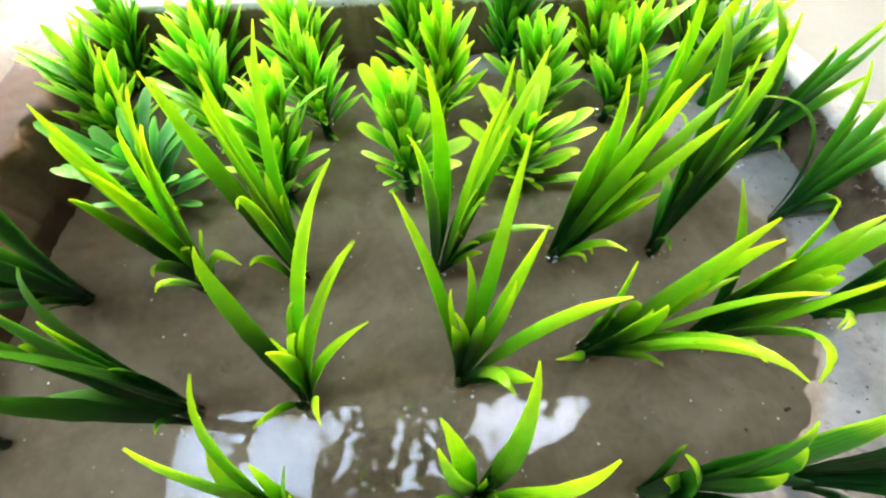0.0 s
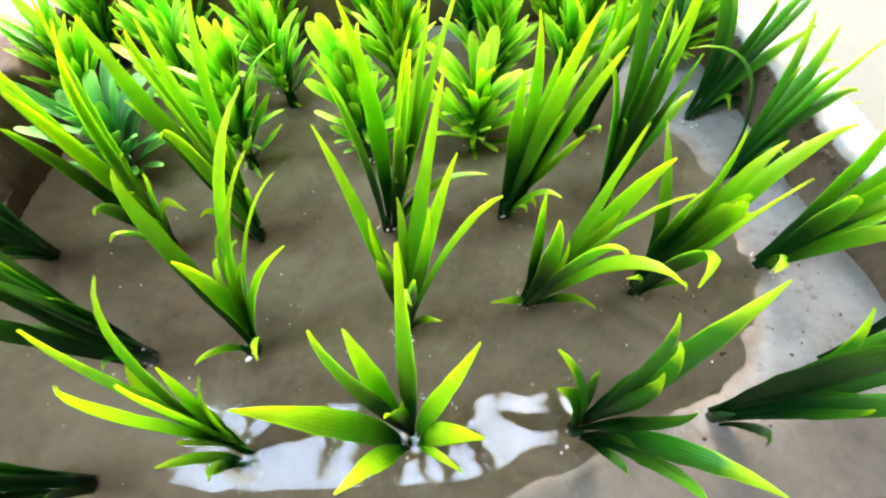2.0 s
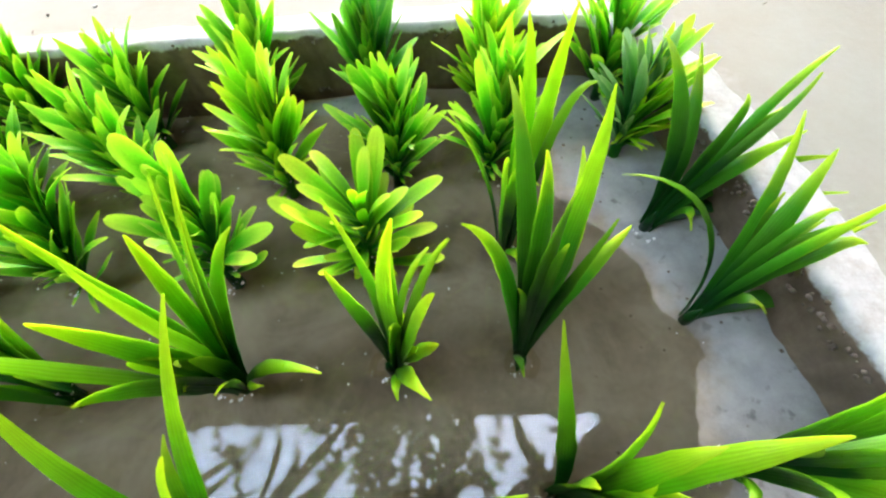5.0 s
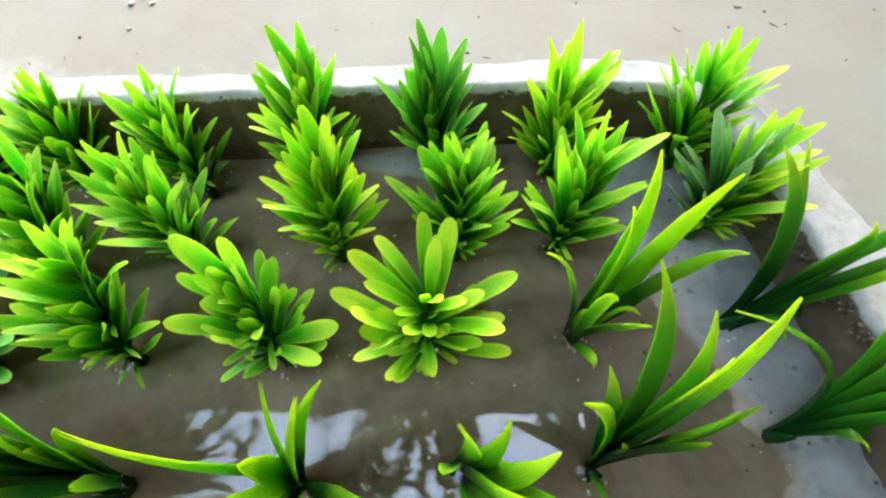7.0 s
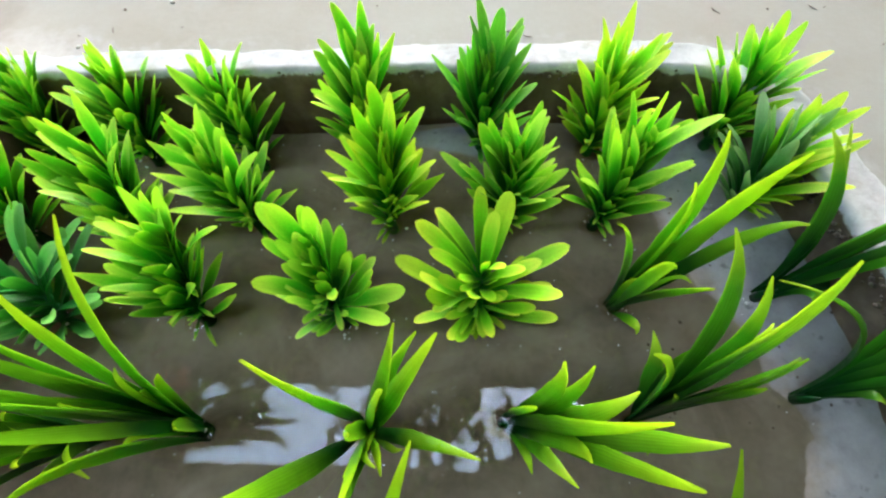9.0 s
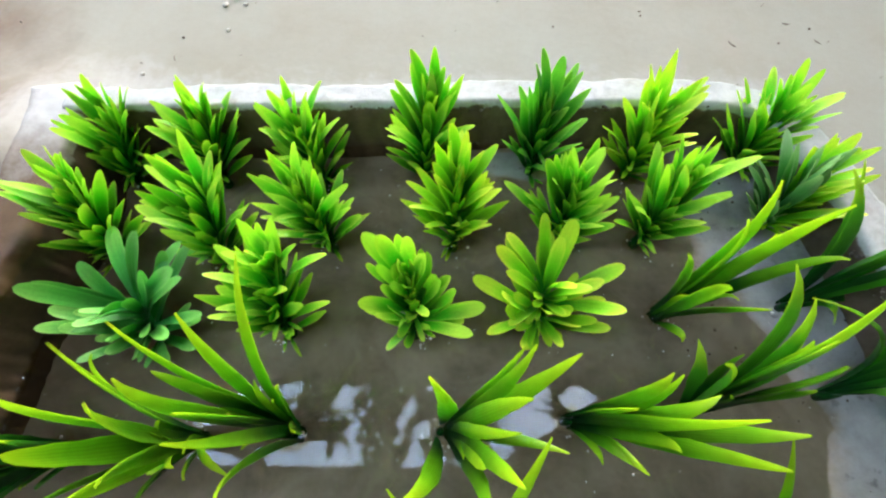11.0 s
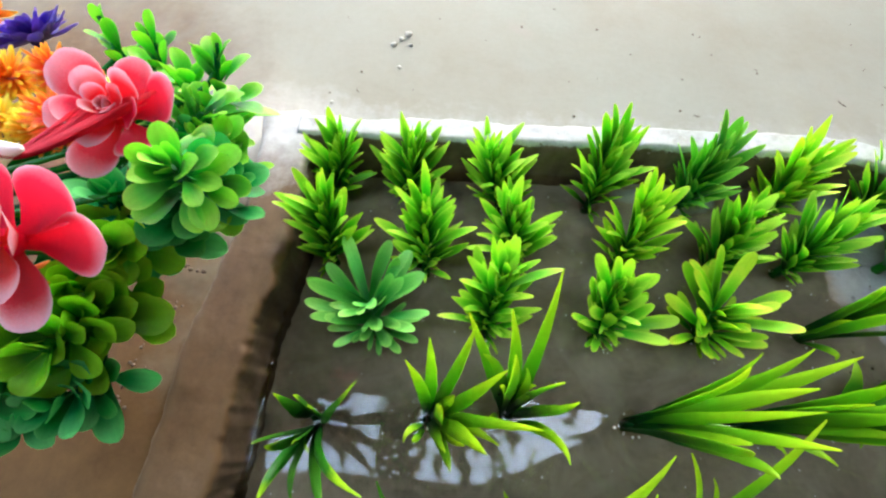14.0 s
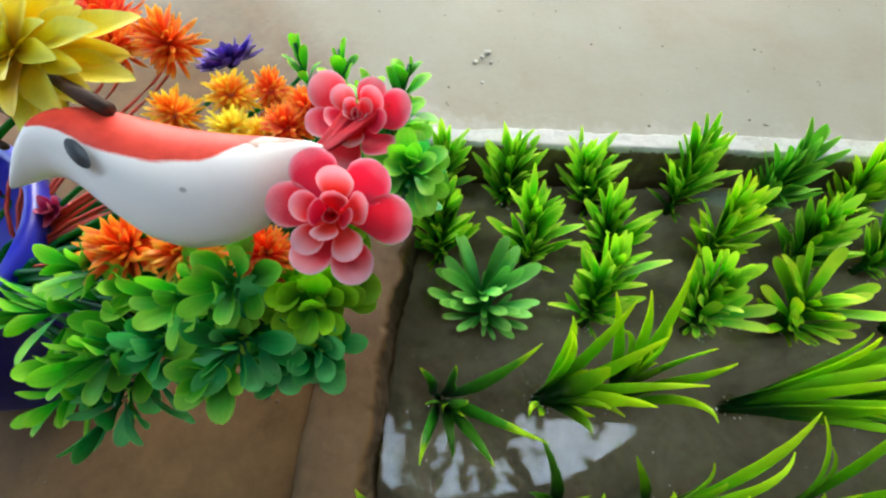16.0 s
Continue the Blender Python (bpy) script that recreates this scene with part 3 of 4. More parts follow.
def leaf_mesh(name, mat, tip, bend, wide, full=0.68, cup=0.12, ripple=0.03, neck=0.32, blunt=2.0):
    """A spoon-shaped leaf one metre long along +x, its upper side towards +z."""
    bm = bmesh.new()
    lay = bm.verts.layers.float.new("along")
    cross = bm.verts.layers.float.new("across")
    lay = bm.verts.layers.float["along"]
    prev = None
    for t in (0, 0.2, 0.4, 0.52, 0.62, 0.72, 0.8, 0.88, 0.94, 0.98, 1.0):
        w = wide * (neck + (1 - neck) * math.sin(min(t / full, 1) * math.pi / 2) ** (1.5 if neck > 0.2 else 3.0))
        if t > full:
            u = (t - full) / (1 - full)
            w = wide * (math.sqrt(max(0.0, 1 - u ** blunt)) * (1 - tip) + (1 - u) * tip) + 0.008
        z = bend * (t * t - 0.55 * t)
        edges = [Vector((t, c * w / 2, z + cup * w * abs(c) ** 1.3 + ripple * w * math.sin(t * 9 + c * 2))) for c in (-1, -0.55, 0, 0.55, 1)]
        up = Vector((0, 0, 0.004))
        ring = [bm.verts.new(v + up * (0.3 if k in (0, 4) else 1.0)) for k, v in enumerate(edges)]
        ring += [bm.verts.new(v - up * (0.3 if k in (0, 4) else 1.0)) for k, v in enumerate(edges)]
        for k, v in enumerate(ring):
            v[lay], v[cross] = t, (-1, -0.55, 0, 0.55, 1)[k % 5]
        if prev:
            for k in range(4):
                bm.faces.new((prev[k], ring[k], ring[k + 1], prev[k + 1]))
                bm.faces.new((prev[k + 5], prev[k + 6], ring[k + 6], ring[k + 5]))
        prev = ring
    bm.faces.new((*prev[:5], *reversed(prev[5:])))
    return mesh_of(name, bm, mat)


def leaf_set(mat):
    return [leaf_mesh("leaf", mat, tip, bend, wide) for tip, bend, wide in
            ((0.3, -0.24, 0.165), (0.5, -0.10, 0.145), (0.2, -0.42, 0.130), (0.75, -0.04, 0.150), (0.15, -0.16, 0.175), (0.6, 0.12, 0.140), (0.85, -0.14, 0.160))]


def broad_set(mat):
    return [leaf_mesh("leaf", mat, tip, bend, wide, full=0.74, neck=0.26, blunt=2.8) for tip, bend, wide in
            ((0.0, -0.20, 0.185), (0.06, -0.10, 0.165), (0.0, -0.34, 0.165), (0.16, 0.02, 0.15), (0.0, 0.16, 0.17))]


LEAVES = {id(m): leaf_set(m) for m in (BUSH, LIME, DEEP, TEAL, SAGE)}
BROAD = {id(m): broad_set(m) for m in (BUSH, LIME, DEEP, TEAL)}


def set_leaf(parent, meshes, rng, place, azimuth, elevation, length, name="leaf", roll=0.0):
    ob = new(name, rng.choice(meshes))
    ob.parent = parent
    ob.matrix_basis = (Matrix.Translation(place) @ Matrix.Rotation(azimuth, 4, "Z") @ Matrix.Rotation(-elevation, 4, "Y")
                       @ Matrix.Rotation(roll, 4, "X") @ Matrix.Scale(length, 4))
    return ob


def leafy_plant(x, y, mat, seed, height=0.055, spread=1.0, lean=(0.0, 0.0), length=0.0435, count=62, label="", broad=False, west=None):
    """A bushy plastic sprig: spoon leaves set round an upright stem."""
    rng = random.Random(seed)
    z0 = max(floor_height(x, y), -0.012) - 0.001
    if x < 0.5:
        z0 = min(z0, -0.006)
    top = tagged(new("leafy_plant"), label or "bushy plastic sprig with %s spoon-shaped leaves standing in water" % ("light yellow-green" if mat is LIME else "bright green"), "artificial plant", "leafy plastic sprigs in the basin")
    top.location = (x, y, z0)
    bm = bmesh.new()
    lay = bm.verts.layers.float.new("along")
    height *= 1.0 if broad else 0.86
    axis = [Vector((lean[0] * f * f, lean[1] * f * f, height * f)) for f in (0, 0.25, 0.5, 0.75, 1)]
    tube(bm, axis, [0.004, 0.0034, 0.003, 0.0024, 0.0012], lay, 0.05)
    part("stem", bm, mat, top)
    turn = rng.uniform(0, 6.28)
    wild = 20 if broad else 12
    low = 0.22 if broad else 0.14
    first = (30 if spread > 1.2 else 42) if broad else 46
    meshes = (BROAD if broad else LEAVES)[id(mat)]
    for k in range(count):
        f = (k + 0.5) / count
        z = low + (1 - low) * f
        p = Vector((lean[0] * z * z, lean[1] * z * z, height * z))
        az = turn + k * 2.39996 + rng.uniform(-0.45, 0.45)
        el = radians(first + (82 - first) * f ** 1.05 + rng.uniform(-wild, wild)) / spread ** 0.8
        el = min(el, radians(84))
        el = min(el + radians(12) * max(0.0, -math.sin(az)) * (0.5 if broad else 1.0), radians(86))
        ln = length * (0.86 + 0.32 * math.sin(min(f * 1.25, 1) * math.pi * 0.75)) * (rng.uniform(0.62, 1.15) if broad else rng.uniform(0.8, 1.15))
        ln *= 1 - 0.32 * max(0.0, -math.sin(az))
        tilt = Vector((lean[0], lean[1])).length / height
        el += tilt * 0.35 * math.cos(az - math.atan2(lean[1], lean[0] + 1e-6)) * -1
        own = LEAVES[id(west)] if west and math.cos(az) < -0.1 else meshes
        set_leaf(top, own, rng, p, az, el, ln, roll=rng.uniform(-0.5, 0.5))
    for k in range(5):
        f = rng.uniform(0.1, 0.8)
        set_leaf(top, meshes, rng, Vector((lean[0] * f * f, lean[1] * f * f, height * f)), rng.uniform(3.6, 5.8), radians(rng.uniform(0, 35)), length * rng.uniform(0.3, 0.45))
    return top


# far row, against the north wall
leafy_plant(0.080, -0.072, BUSH, 11, 0.042, 0.95, (0.012, 0.022), length=0.041)
leafy_plant(0.149, -0.072, BUSH, 12, 0.041, 1.0, (0.003, 0.024))
leafy_plant(0.230, -0.076, BUSH, 13, 0.041, 1.0, (-0.015, 0.025))
leafy_plant(0.308, -0.072, BUSH, 14, 0.049, 0.95, (0.006, 0.025))
leafy_plant(0.386, -0.070, DEEP, 15, 0.050, 0.95, (0.003, 0.014), length=0.044, label="bushy plastic sprig with dark green pointed leaves by the rim")
leafy_plant(0.461, -0.070, LIME, 16, 0.042, 1.08, (0.003, 0.016))
leafy_plant(0.537, -0.070, BUSH, 17, 0.034, 1.05, (0.006, 0.014))
# second row
leafy_plant(0.090, -0.137, BUSH, 21, 0.046, 1.03, (0.0, 0.024))
leafy_plant(0.168, -0.142, BUSH, 22, 0.048, 1.0, (0.0, 0.031))
leafy_plant(0.240, -0.127, BUSH, 23, 0.048, 1.05, (-0.008, 0.014))
leafy_plant(0.328, -0.126, LIME, 24, 0.052, 1.0, (0.003, 0.024))
leafy_plant(0.400, -0.127, BUSH, 25, 0.046, 1.0, (0.005, 0.019))
leafy_plant(0.458, -0.127, BUSH, 26, 0.052, 0.95, (0.010, 0.017))
leafy_plant(0.537, -0.121, LIME, 27, 0.034, 0.95, (0.012, 0.018), west=SAGE, label="bushy plastic sprig with narrow yellow-green and grey-green leaves")
# third row, wide rosettes
leafy_plant(0.134, -0.194, TEAL, 31, 0.026, 1.55, (-0.005, 0.018), length=0.049, broad=True, count=46, label="wide plastic rosette with bluish green spoon-shaped leaves")
leafy_plant(0.218, -0.190, BUSH, 32, 0.055, 1.0, (0.008, 0.029))
leafy_plant(0.304, -0.190, BUSH, 33, 0.046, 1.05, (-0.002, 0.022), broad=True, count=58)
leafy_plant(0.383, -0.184, LIME, 34, 0.030, 1.38, (0.003, 0.016), length=0.049, broad=True, count=46, label="wide plastic rosette with light yellow-green leaves")

# long-bladed tufts, row by row towards the near wall
grass_plant(0.463, -0.179, [(0, .030, .115), (.010, .011, .128), (.017, -.004, .112, .007), (-.006, -.020, .096, .006), (-.034, .005, .095, .005)], seed=1)
grass_plant(0.542, -0.175, [(-.009, .053, .084), (.024, .072, .065), (.096, .022, .030), (.100, .004, .022), (.048, .027, .062)], mat=MID_SHADE_GRASS, seed=2)
grass_plant(0.099, -0.259, [(.053, .015, .130), (.058, -.028, .111), (.036, -.041, .080), (.012, .010, .083, .006), (-.006, -.045, .055, .008, .012), (.014, -.040, .060, .008, .012), (.020, -.010, .090, .008), (-.012, .012, .050)], mat=DEEP_SHADE_GRASS, seed=3)
grass_plant(0.175, -0.255, [(-.005, .022, .118), (.004, .038, .092, .008), (.025, .036, .132), (.039, .019, .128), (.052, -.003, .130), (.031, -.013, .122), (.015, -.014, .107, .007), (.012, .004, .120, .012), (.019, -.025, .063), (.047, -.012, .045, .009, .02)], seed=4)
grass_plant(0.234, -0.253, [(.010, .069, .118), (-.014, .049, .108), (-.027, .029, .094, .008), (-.016, .024, .125), (.008, .006, .130, .007), (.005, .014, .124, .007), (.012, -.018, .100, .007), (-.036, .045, .112), (.013, .005, .037)], seed=5)
grass_plant(0.320, -0.250, [(.046, .029, .128, .011), (.037, .037, .087), (.026, .006, .124), (.026, -.008, .125), (-.009, -.011, .125, .009), (-.002, .022, .126, .010), (.061, -.006, .050), (.018, -.021, .100), (.032, .016, .118), (.034, .033, .120)], seed=6)
grass_plant(0.397, -0.244, [(.002, .018, .118, .008), (.016, .019, .100), (.034, .000, .126), (.022, .004, .128), (.028, .012, .100), (.030, -.010, .120), (-.002, .007, .098, .008), (.024, -.022, .040, .008, .012)], seed=7, extra=4)
grass_plant(0.464, -0.245, [(-.013, .057, .120), (.013, .045, .125), (.046, .045, .050, .009, .02), (-.029, .025, .092), (.006, .046, .025), (.014, .051, .095), (-.006, .030, .118), (.002, .022, .110)], mat=MID_SHADE_GRASS, seed=8)
grass_plant(0.548, -0.229, [(.040, .070, .070), (-.045, .043, .068, .006, .02), (.032, .021, .067, .005), (.088, .035, .030), (.092, .0, .020), (.03, .04, .08)], mat=MID_SHADE_GRASS, seed=9)
grass_plant(0.085, -0.340, [(-.045, .015, .035), (-.03, .02, .045), (-.02, -.02, .04), (-.04, -.01, .02)], mat=DEEP_SHADE_GRASS, seed=10, extra=1)
grass_plant(0.185, -0.331, [(-.006, .026, .118), (.004, .006, .118), (-.026, .047, .086), (-.002, -.004, .108), (-.030, .020, .070), (-.045, .004, .040)], mat=DEEP_SHADE_GRASS, seed=11)
grass_plant(0.243, -0.329, [(.041, .065, .118, .007), (.052, .030, .123, .008), (.045, .048, .090, .005), (.050, .018, .082, .006), (-.019, .040, .050, .008), (.022, .004, .100), (-.006, .040, .105, .009)], seed=12)
grass_plant(0.330, -0.321, [(.029, .075, .109, .008), (-.027, .058, .097, .007), (.032, .039, .098, .008), (.042, .001, .122, .008), (.015, -.017, .106, .009, .010), (.013, -.019, .088, .008, .010), (.004, .046, .060, .007)], seed=13)
grass_plant(0.404, -0.306, [(.013, .005, .129), (.034, .009, .107), (.025, -.015, .120, .007), (.045, .011, .070), (.026, -.036, .100, .009, .025), (.003, -.032, .115, .009, .02), (-.006, .013, .086, .007), (-.009, -.010, .100, .008)], seed=14)
grass_plant(0.469, -0.305, [(.011, .030, .096), (.042, .021, .106), (.007, -.006, .111, .008), (-.003, .057, .076, .007), (.005, .002, .086), (-.034, -.037, .098, .009, .02), (.020, .020, .100, .009), (.016, .012, .070, .007)], seed=15)
grass_plant(0.545, -0.294, [(-.002, .028, .107), (.042, .032, .095), (-.027, -.008, .085), (.030, -.020, .070), (.06, .01, .05)], seed=16)
grass_plant(0.253, -0.386, [(-.007, .055, .105), (-.014, .036, .113), (.002, .021, .113), (.015, .021, .110)], seed=17)
grass_plant(0.335, -0.380, [(.007, .043, .128, .009, .012), (-.018, .026, .113), (.028, .021, .111, .008), (-.039, .008, .105, .012), (.026, -.002, .118, .009), (-.016, -.014, .081, .011, .01), (-.017, .035, .082, .009)], seed=18, extra=2)
grass_plant(0.417, -0.379, [(-.030, .020, .098, .010, .015), (.003, .026, .108, .006), (.027, .030, .120, .012), (-.025, .012, .072, .013), (.034, -.022, .080, .010), (.006, -.021, .088)], mat=DEEP_SHADE_GRASS, seed=19)
grass_plant(0.485, -0.376, [(.040, .032, .117, .008), (.011, .027, .090, .006), (.041, -.003, .091, .010), (.043, -.006, .058), (.000, .010, .100, .013), (.056, .020, .085)], mat=DEEP_SHADE_GRASS, seed=20)
grass_plant(0.549, -0.355, [(.018, .048, .082), (.040, .034, .105, .009), (.055, .008, .098, .010), (.040, -.022, .085), (.060, .020, .060)], mat=DEEP_SHADE_GRASS, seed=21)
grass_plant(0.172, -0.392, [(.01, .02, .095), (-.03, .02, .09), (-.05, .01, .05), (.02, -.01, .08)], mat=DEEP_SHADE_GRASS, seed=22)


def meniscus():
    """The water's small climb round every foot that stands in it."""
    rng = random.Random(8)
    bm = bmesh.new()
    for ob in [o for o in bpy.data.objects if o.name.startswith(("grass_plant", "leafy_plant"))]:
        x, y = ob.location.xy
        if floor_height(x, y) > -0.0005:
            continue
        rings = []
        for k in range(19):
            a = 2 * math.pi * k / 18
            r = 0.0046 + 0.0012 * math.sin(3 * a + x * 90) + 0.0008 * math.sin(5 * a + y * 70)
            rise = 0.0011 + 0.0006 * math.sin(2 * a + x * 50)
            rings.append([(x + math.cos(a) * (r + d), y + math.sin(a) * (r + d), 0.0004 + rise * h) for d, h in ((0, 1), (0.0009, 0.5), (0.002, 0.2), (0.0042, 0))])
        sheet(bm, rings)
    tagged(new("water_meniscus", mesh_of("water_meniscus", bm, WATER)), "water clinging round the feet of the plastic plants", "water", kind="structure")


meniscus()


# ---- flower arrangement in a blue pot beside the basin ----
def petal_material(name, inner, mid, outer, glow=0.45, rough=0.4, half=0.6):
    return leaf_material(name, inner, mid, outer, glow, rough, 5.0, 0.34, 0.16, half, 6.0)


PINK = petal_material("pink_petal", (0.92, 0.025, 0.05), (0.95, 0.085, 0.135), (0.97, 0.66, 0.74), 0.55, 0.22, 0.66)
YELLOW = petal_material("yellow_petal", (0.95, 0.72, 0.02), (0.97, 0.88, 0.05), (0.98, 0.95, 0.22), 0.36)
ORANGE = petal_material("orange_spray", (0.86, 0.06, 0.015), (0.94, 0.14, 0.02), (0.97, 0.50, 0.05), 0.55)
AMBER = petal_material("amber_spray", (0.90, 0.16, 0.015), (0.95, 0.36, 0.03), (0.97, 0.80, 0.06), 0.55)
VIOLET = petal_material("violet_petal", (0.05, 0.015, 0.22), (0.12, 0.05, 0.46), (0.26, 0.17, 0.62))
GOLD = petal_material("gold_spray", (0.93, 0.42, 0.02), (0.96, 0.68, 0.04), (0.98, 0.90, 0.12), 0.55)
MAGENTA = petal_material("magenta_petal", (0.30, 0.01, 0.06), (0.55, 0.03, 0.16), (0.75, 0.25, 0.42))
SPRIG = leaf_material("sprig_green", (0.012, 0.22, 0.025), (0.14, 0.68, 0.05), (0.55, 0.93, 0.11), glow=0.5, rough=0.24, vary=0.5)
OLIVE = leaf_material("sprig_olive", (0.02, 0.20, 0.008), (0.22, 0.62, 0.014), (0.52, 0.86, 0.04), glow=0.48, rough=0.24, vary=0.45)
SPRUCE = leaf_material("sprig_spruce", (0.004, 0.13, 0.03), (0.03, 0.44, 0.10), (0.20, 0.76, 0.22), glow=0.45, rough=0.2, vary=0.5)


def plain_material(name, a, b, rough, scale, metal=0.0, sheen=0.5):
    m, nt, p = material(name)
    nt.links.new(ramp(nt, noisy(nt, scale, 6.0, 0.65), [(0.3, a), (0.7, b)]), p.inputs["Base Color"])
    p.inputs["Roughness"].default_value, p.inputs["Metallic"].default_value, p.inputs["Specular IOR Level"].default_value = rough, metal, sheen
    bumped(nt, p, noisy(nt, scale * 6, 4.0), 0.2, 0.0008)
    return m


BLUE = plain_material("blue_glazed_plastic", (0.008, 0.012, 0.30), (0.014, 0.02, 0.42), 0.35, 20)
TWIG = plain_material("dark_twig", (0.035, 0.018, 0.012), (0.09, 0.045, 0.03), 0.7, 60)
STALK = plain_material("orange_stalk", (0.45, 0.04, 0.02), (0.62, 0.07, 0.03), 0.5, 60)
POT = Vector((-0.205, -0.228, 0.016))

arrangement = tagged(new("flower_arrangement"), "artificial flowers and green sprigs spilling from a blue pot", "flower arrangement")
arrangement.location = POT


def pot():
    bm = bmesh.new()
    prof = [(0.0, 0.0), (0.062, 0.0), (0.065, 0.004), (0.080, 0.106), (0.085, 0.108), (0.087, 0.124), (0.082, 0.126), (0.077, 0.120), (0.072, 0.096), (0.0, 0.094)]
    n = 40
    rows = [[(r * math.cos(a), r * math.sin(a), z) for a in (2 * math.pi * i / n for i in range(n))] for r, z in prof[1:-1]]
    vs = [[bm.verts.new(p) for p in row] for row in rows]
    for a, b in zip(vs, vs[1:]):
        for k in range(n):
            bm.faces.new((a[k], a[(k + 1) % n], b[(k + 1) % n], b[k]))
    bm.faces.new(list(reversed(vs[0])))
    bm.faces.new(vs[-1])
    part("pot", bm, BLUE, arrangement, "royal blue flower pot")


pot()


def aimed(place, axis, spin=0.0):
    """A frame at place whose z points along axis."""
    q = Vector(axis).normalized().to_track_quat("Z", "Y").to_matrix().to_4x4()
    return Matrix.Translation(Vector(place) - POT) @ q @ Matrix.Rotation(spin, 4, "Z")


def stalk_to(place, axis, mat, name="stem", radius=0.0016, reach=0.03):
    """A curved stalk from the pot to a place, arriving along axis."""
    end = Vector(place) - POT
    start = Vector((0.048 + end.x * 0.06, end.y * 0.15, 0.092))
    near = end - Vector(axis).normalized() * reach
    c1 = Vector((start.x + end.x * 0.12, start.y + end.y * 0.1, max(0.142, end.z * 0.9)))
    pts = []
    for i in range(11):
        t = i / 10
        pts.append(start * (1 - t) ** 3 + c1 * 3 * t * (1 - t) ** 2 + near * 3 * t * t * (1 - t) + end * t ** 3)
    bm = bmesh.new()
    lay = bm.verts.layers.float.new("along")
    tube(bm, pts, [radius * (1.3 - 0.5 * i / 10) for i in range(11)], lay, 0.15, 6)
    return part(name, bm, mat, arrangement)


def sprig(place, axis, mat, seed, count=13, length=0.022, wide=0.46, depth=0.028, flare=(15, 70), spike=0.0):
    """A green sprig whose spoon leaves are whorled about its end."""
    rng = random.Random(seed)
    st = stalk_to(place, axis, mat, "leaf_sprig")
    key = (id(mat), wide)
    if key not in SPRIG_LEAVES:
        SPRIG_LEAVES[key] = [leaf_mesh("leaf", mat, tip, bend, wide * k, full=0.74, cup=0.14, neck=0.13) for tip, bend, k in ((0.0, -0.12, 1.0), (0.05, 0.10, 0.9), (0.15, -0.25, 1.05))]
    m = aimed(place, axis, rng.uniform(0, 6.28))
    count += 4
    for k in range(count):
        f = k / (count - 1)
        z = -depth * (1 - f)
        az = k * 2.39996 + rng.uniform(-0.6, 0.6)
        el = radians(flare[0] + (flare[1] - flare[0]) * f ** 1.4 + rng.uniform(-20, 20))
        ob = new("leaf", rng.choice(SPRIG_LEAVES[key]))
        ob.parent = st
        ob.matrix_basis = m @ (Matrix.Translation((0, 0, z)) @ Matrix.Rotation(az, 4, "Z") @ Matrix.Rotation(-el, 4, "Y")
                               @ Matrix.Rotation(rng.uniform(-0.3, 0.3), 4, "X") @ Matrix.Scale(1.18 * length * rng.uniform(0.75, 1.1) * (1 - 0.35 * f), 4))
    if spike:
        bm = bmesh.new()
        lay = bm.verts.layers.float.new("along")
        tube(bm, [(0, 0, -0.01), (0.0004, 0, spike * 0.5), (0, 0.0004, spike)], [0.0014, 0.0013, 0.0011], lay, 0.08, 6)
        part("spike", bm, SPRUCE, st, "bare dark green shoot tip").matrix_basis = m
    return st


SPRIG_LEAVES = {}
sprig((0.085, -0.181, 0.178), (0.10, -0.34, 0.94), SPRIG, 1, 27, 0.021, 0.46, 0.014, (-18, 74))
sprig((0.080, -0.170, 0.162), (0.6, 0.1, 0.7), SPRUCE, 2, 15, 0.024, 0.5)
sprig((0.050, -0.202, 0.150), (0.5, -0.4, 0.7), OLIVE, 3, 16, 0.022, 0.55)
sprig((0.048, -0.243, 0.156), (0.3, -0.6, 0.8), OLIVE, 4, 18, 0.025, 0.55)
sprig((0.036, -0.234, 0.154), (0.1, -0.5, 0.9), OLIVE, 5, 15, 0.024, 0.55)
sprig((0.023, -0.264, 0.162), (0.2, -0.7, 0.8), SPRUCE, 6, 14, 0.028, 0.42)
sprig((0.020, -0.243, 0.178), (0.1, -0.5, 0.9), SPRIG, 7, 12, 0.026, 0.42)
sprig((0.000, -0.248, 0.174), (-0.2, -0.5, 0.9), SPRIG, 8, 13, 0.027, 0.40)
sprig((-0.048, -0.236, 0.168), (-0.4, -0.3, 0.9), SPRIG, 9, 14, 0.027, 0.40)
sprig((-0.074, -0.254, 0.158), (-0.6, -0.4, 0.8), SPRIG, 10, 14, 0.028, 0.38)
sprig((-0.030, -0.270, 0.161), (-0.1, -0.7, 0.8), SPRIG, 11, 14, 0.028, 0.40)
sprig((-0.058, -0.286, 0.142), (-0.3, -0.8, 0.5), SPRIG, 12, 13, 0.028, 0.34)
sprig((-0.033, -0.290, 0.142), (0.0, -0.9, 0.5), SPRUCE, 13, 13, 0.028, 0.36)
sprig((0.026, -0.260, 0.132), (0.4, -0.8, 0.4), SPRUCE, 14, 14, 0.025, 0.5)
sprig((0.030, -0.092, 0.156), (0.1, 0.3, 0.9), SPRIG, 15, 14, 0.025, 0.36, 0.035, (25, 75), 0.012)
sprig((0.002, -0.084, 0.153), (-0.1, 0.3, 0.9), SPRIG, 16, 14, 0.024, 0.36, 0.035, (25, 75), 0.012)
sprig((0.072, -0.112, 0.164), (0.3, 0.3, 0.9), SPRIG, 17, 14, 0.026, 0.40, 0.035, (25, 75), 0.012)
sprig((0.072, -0.138, 0.162), (0.6, 0.3, 0.7), SPRIG, 18, 14, 0.022, 0.42)
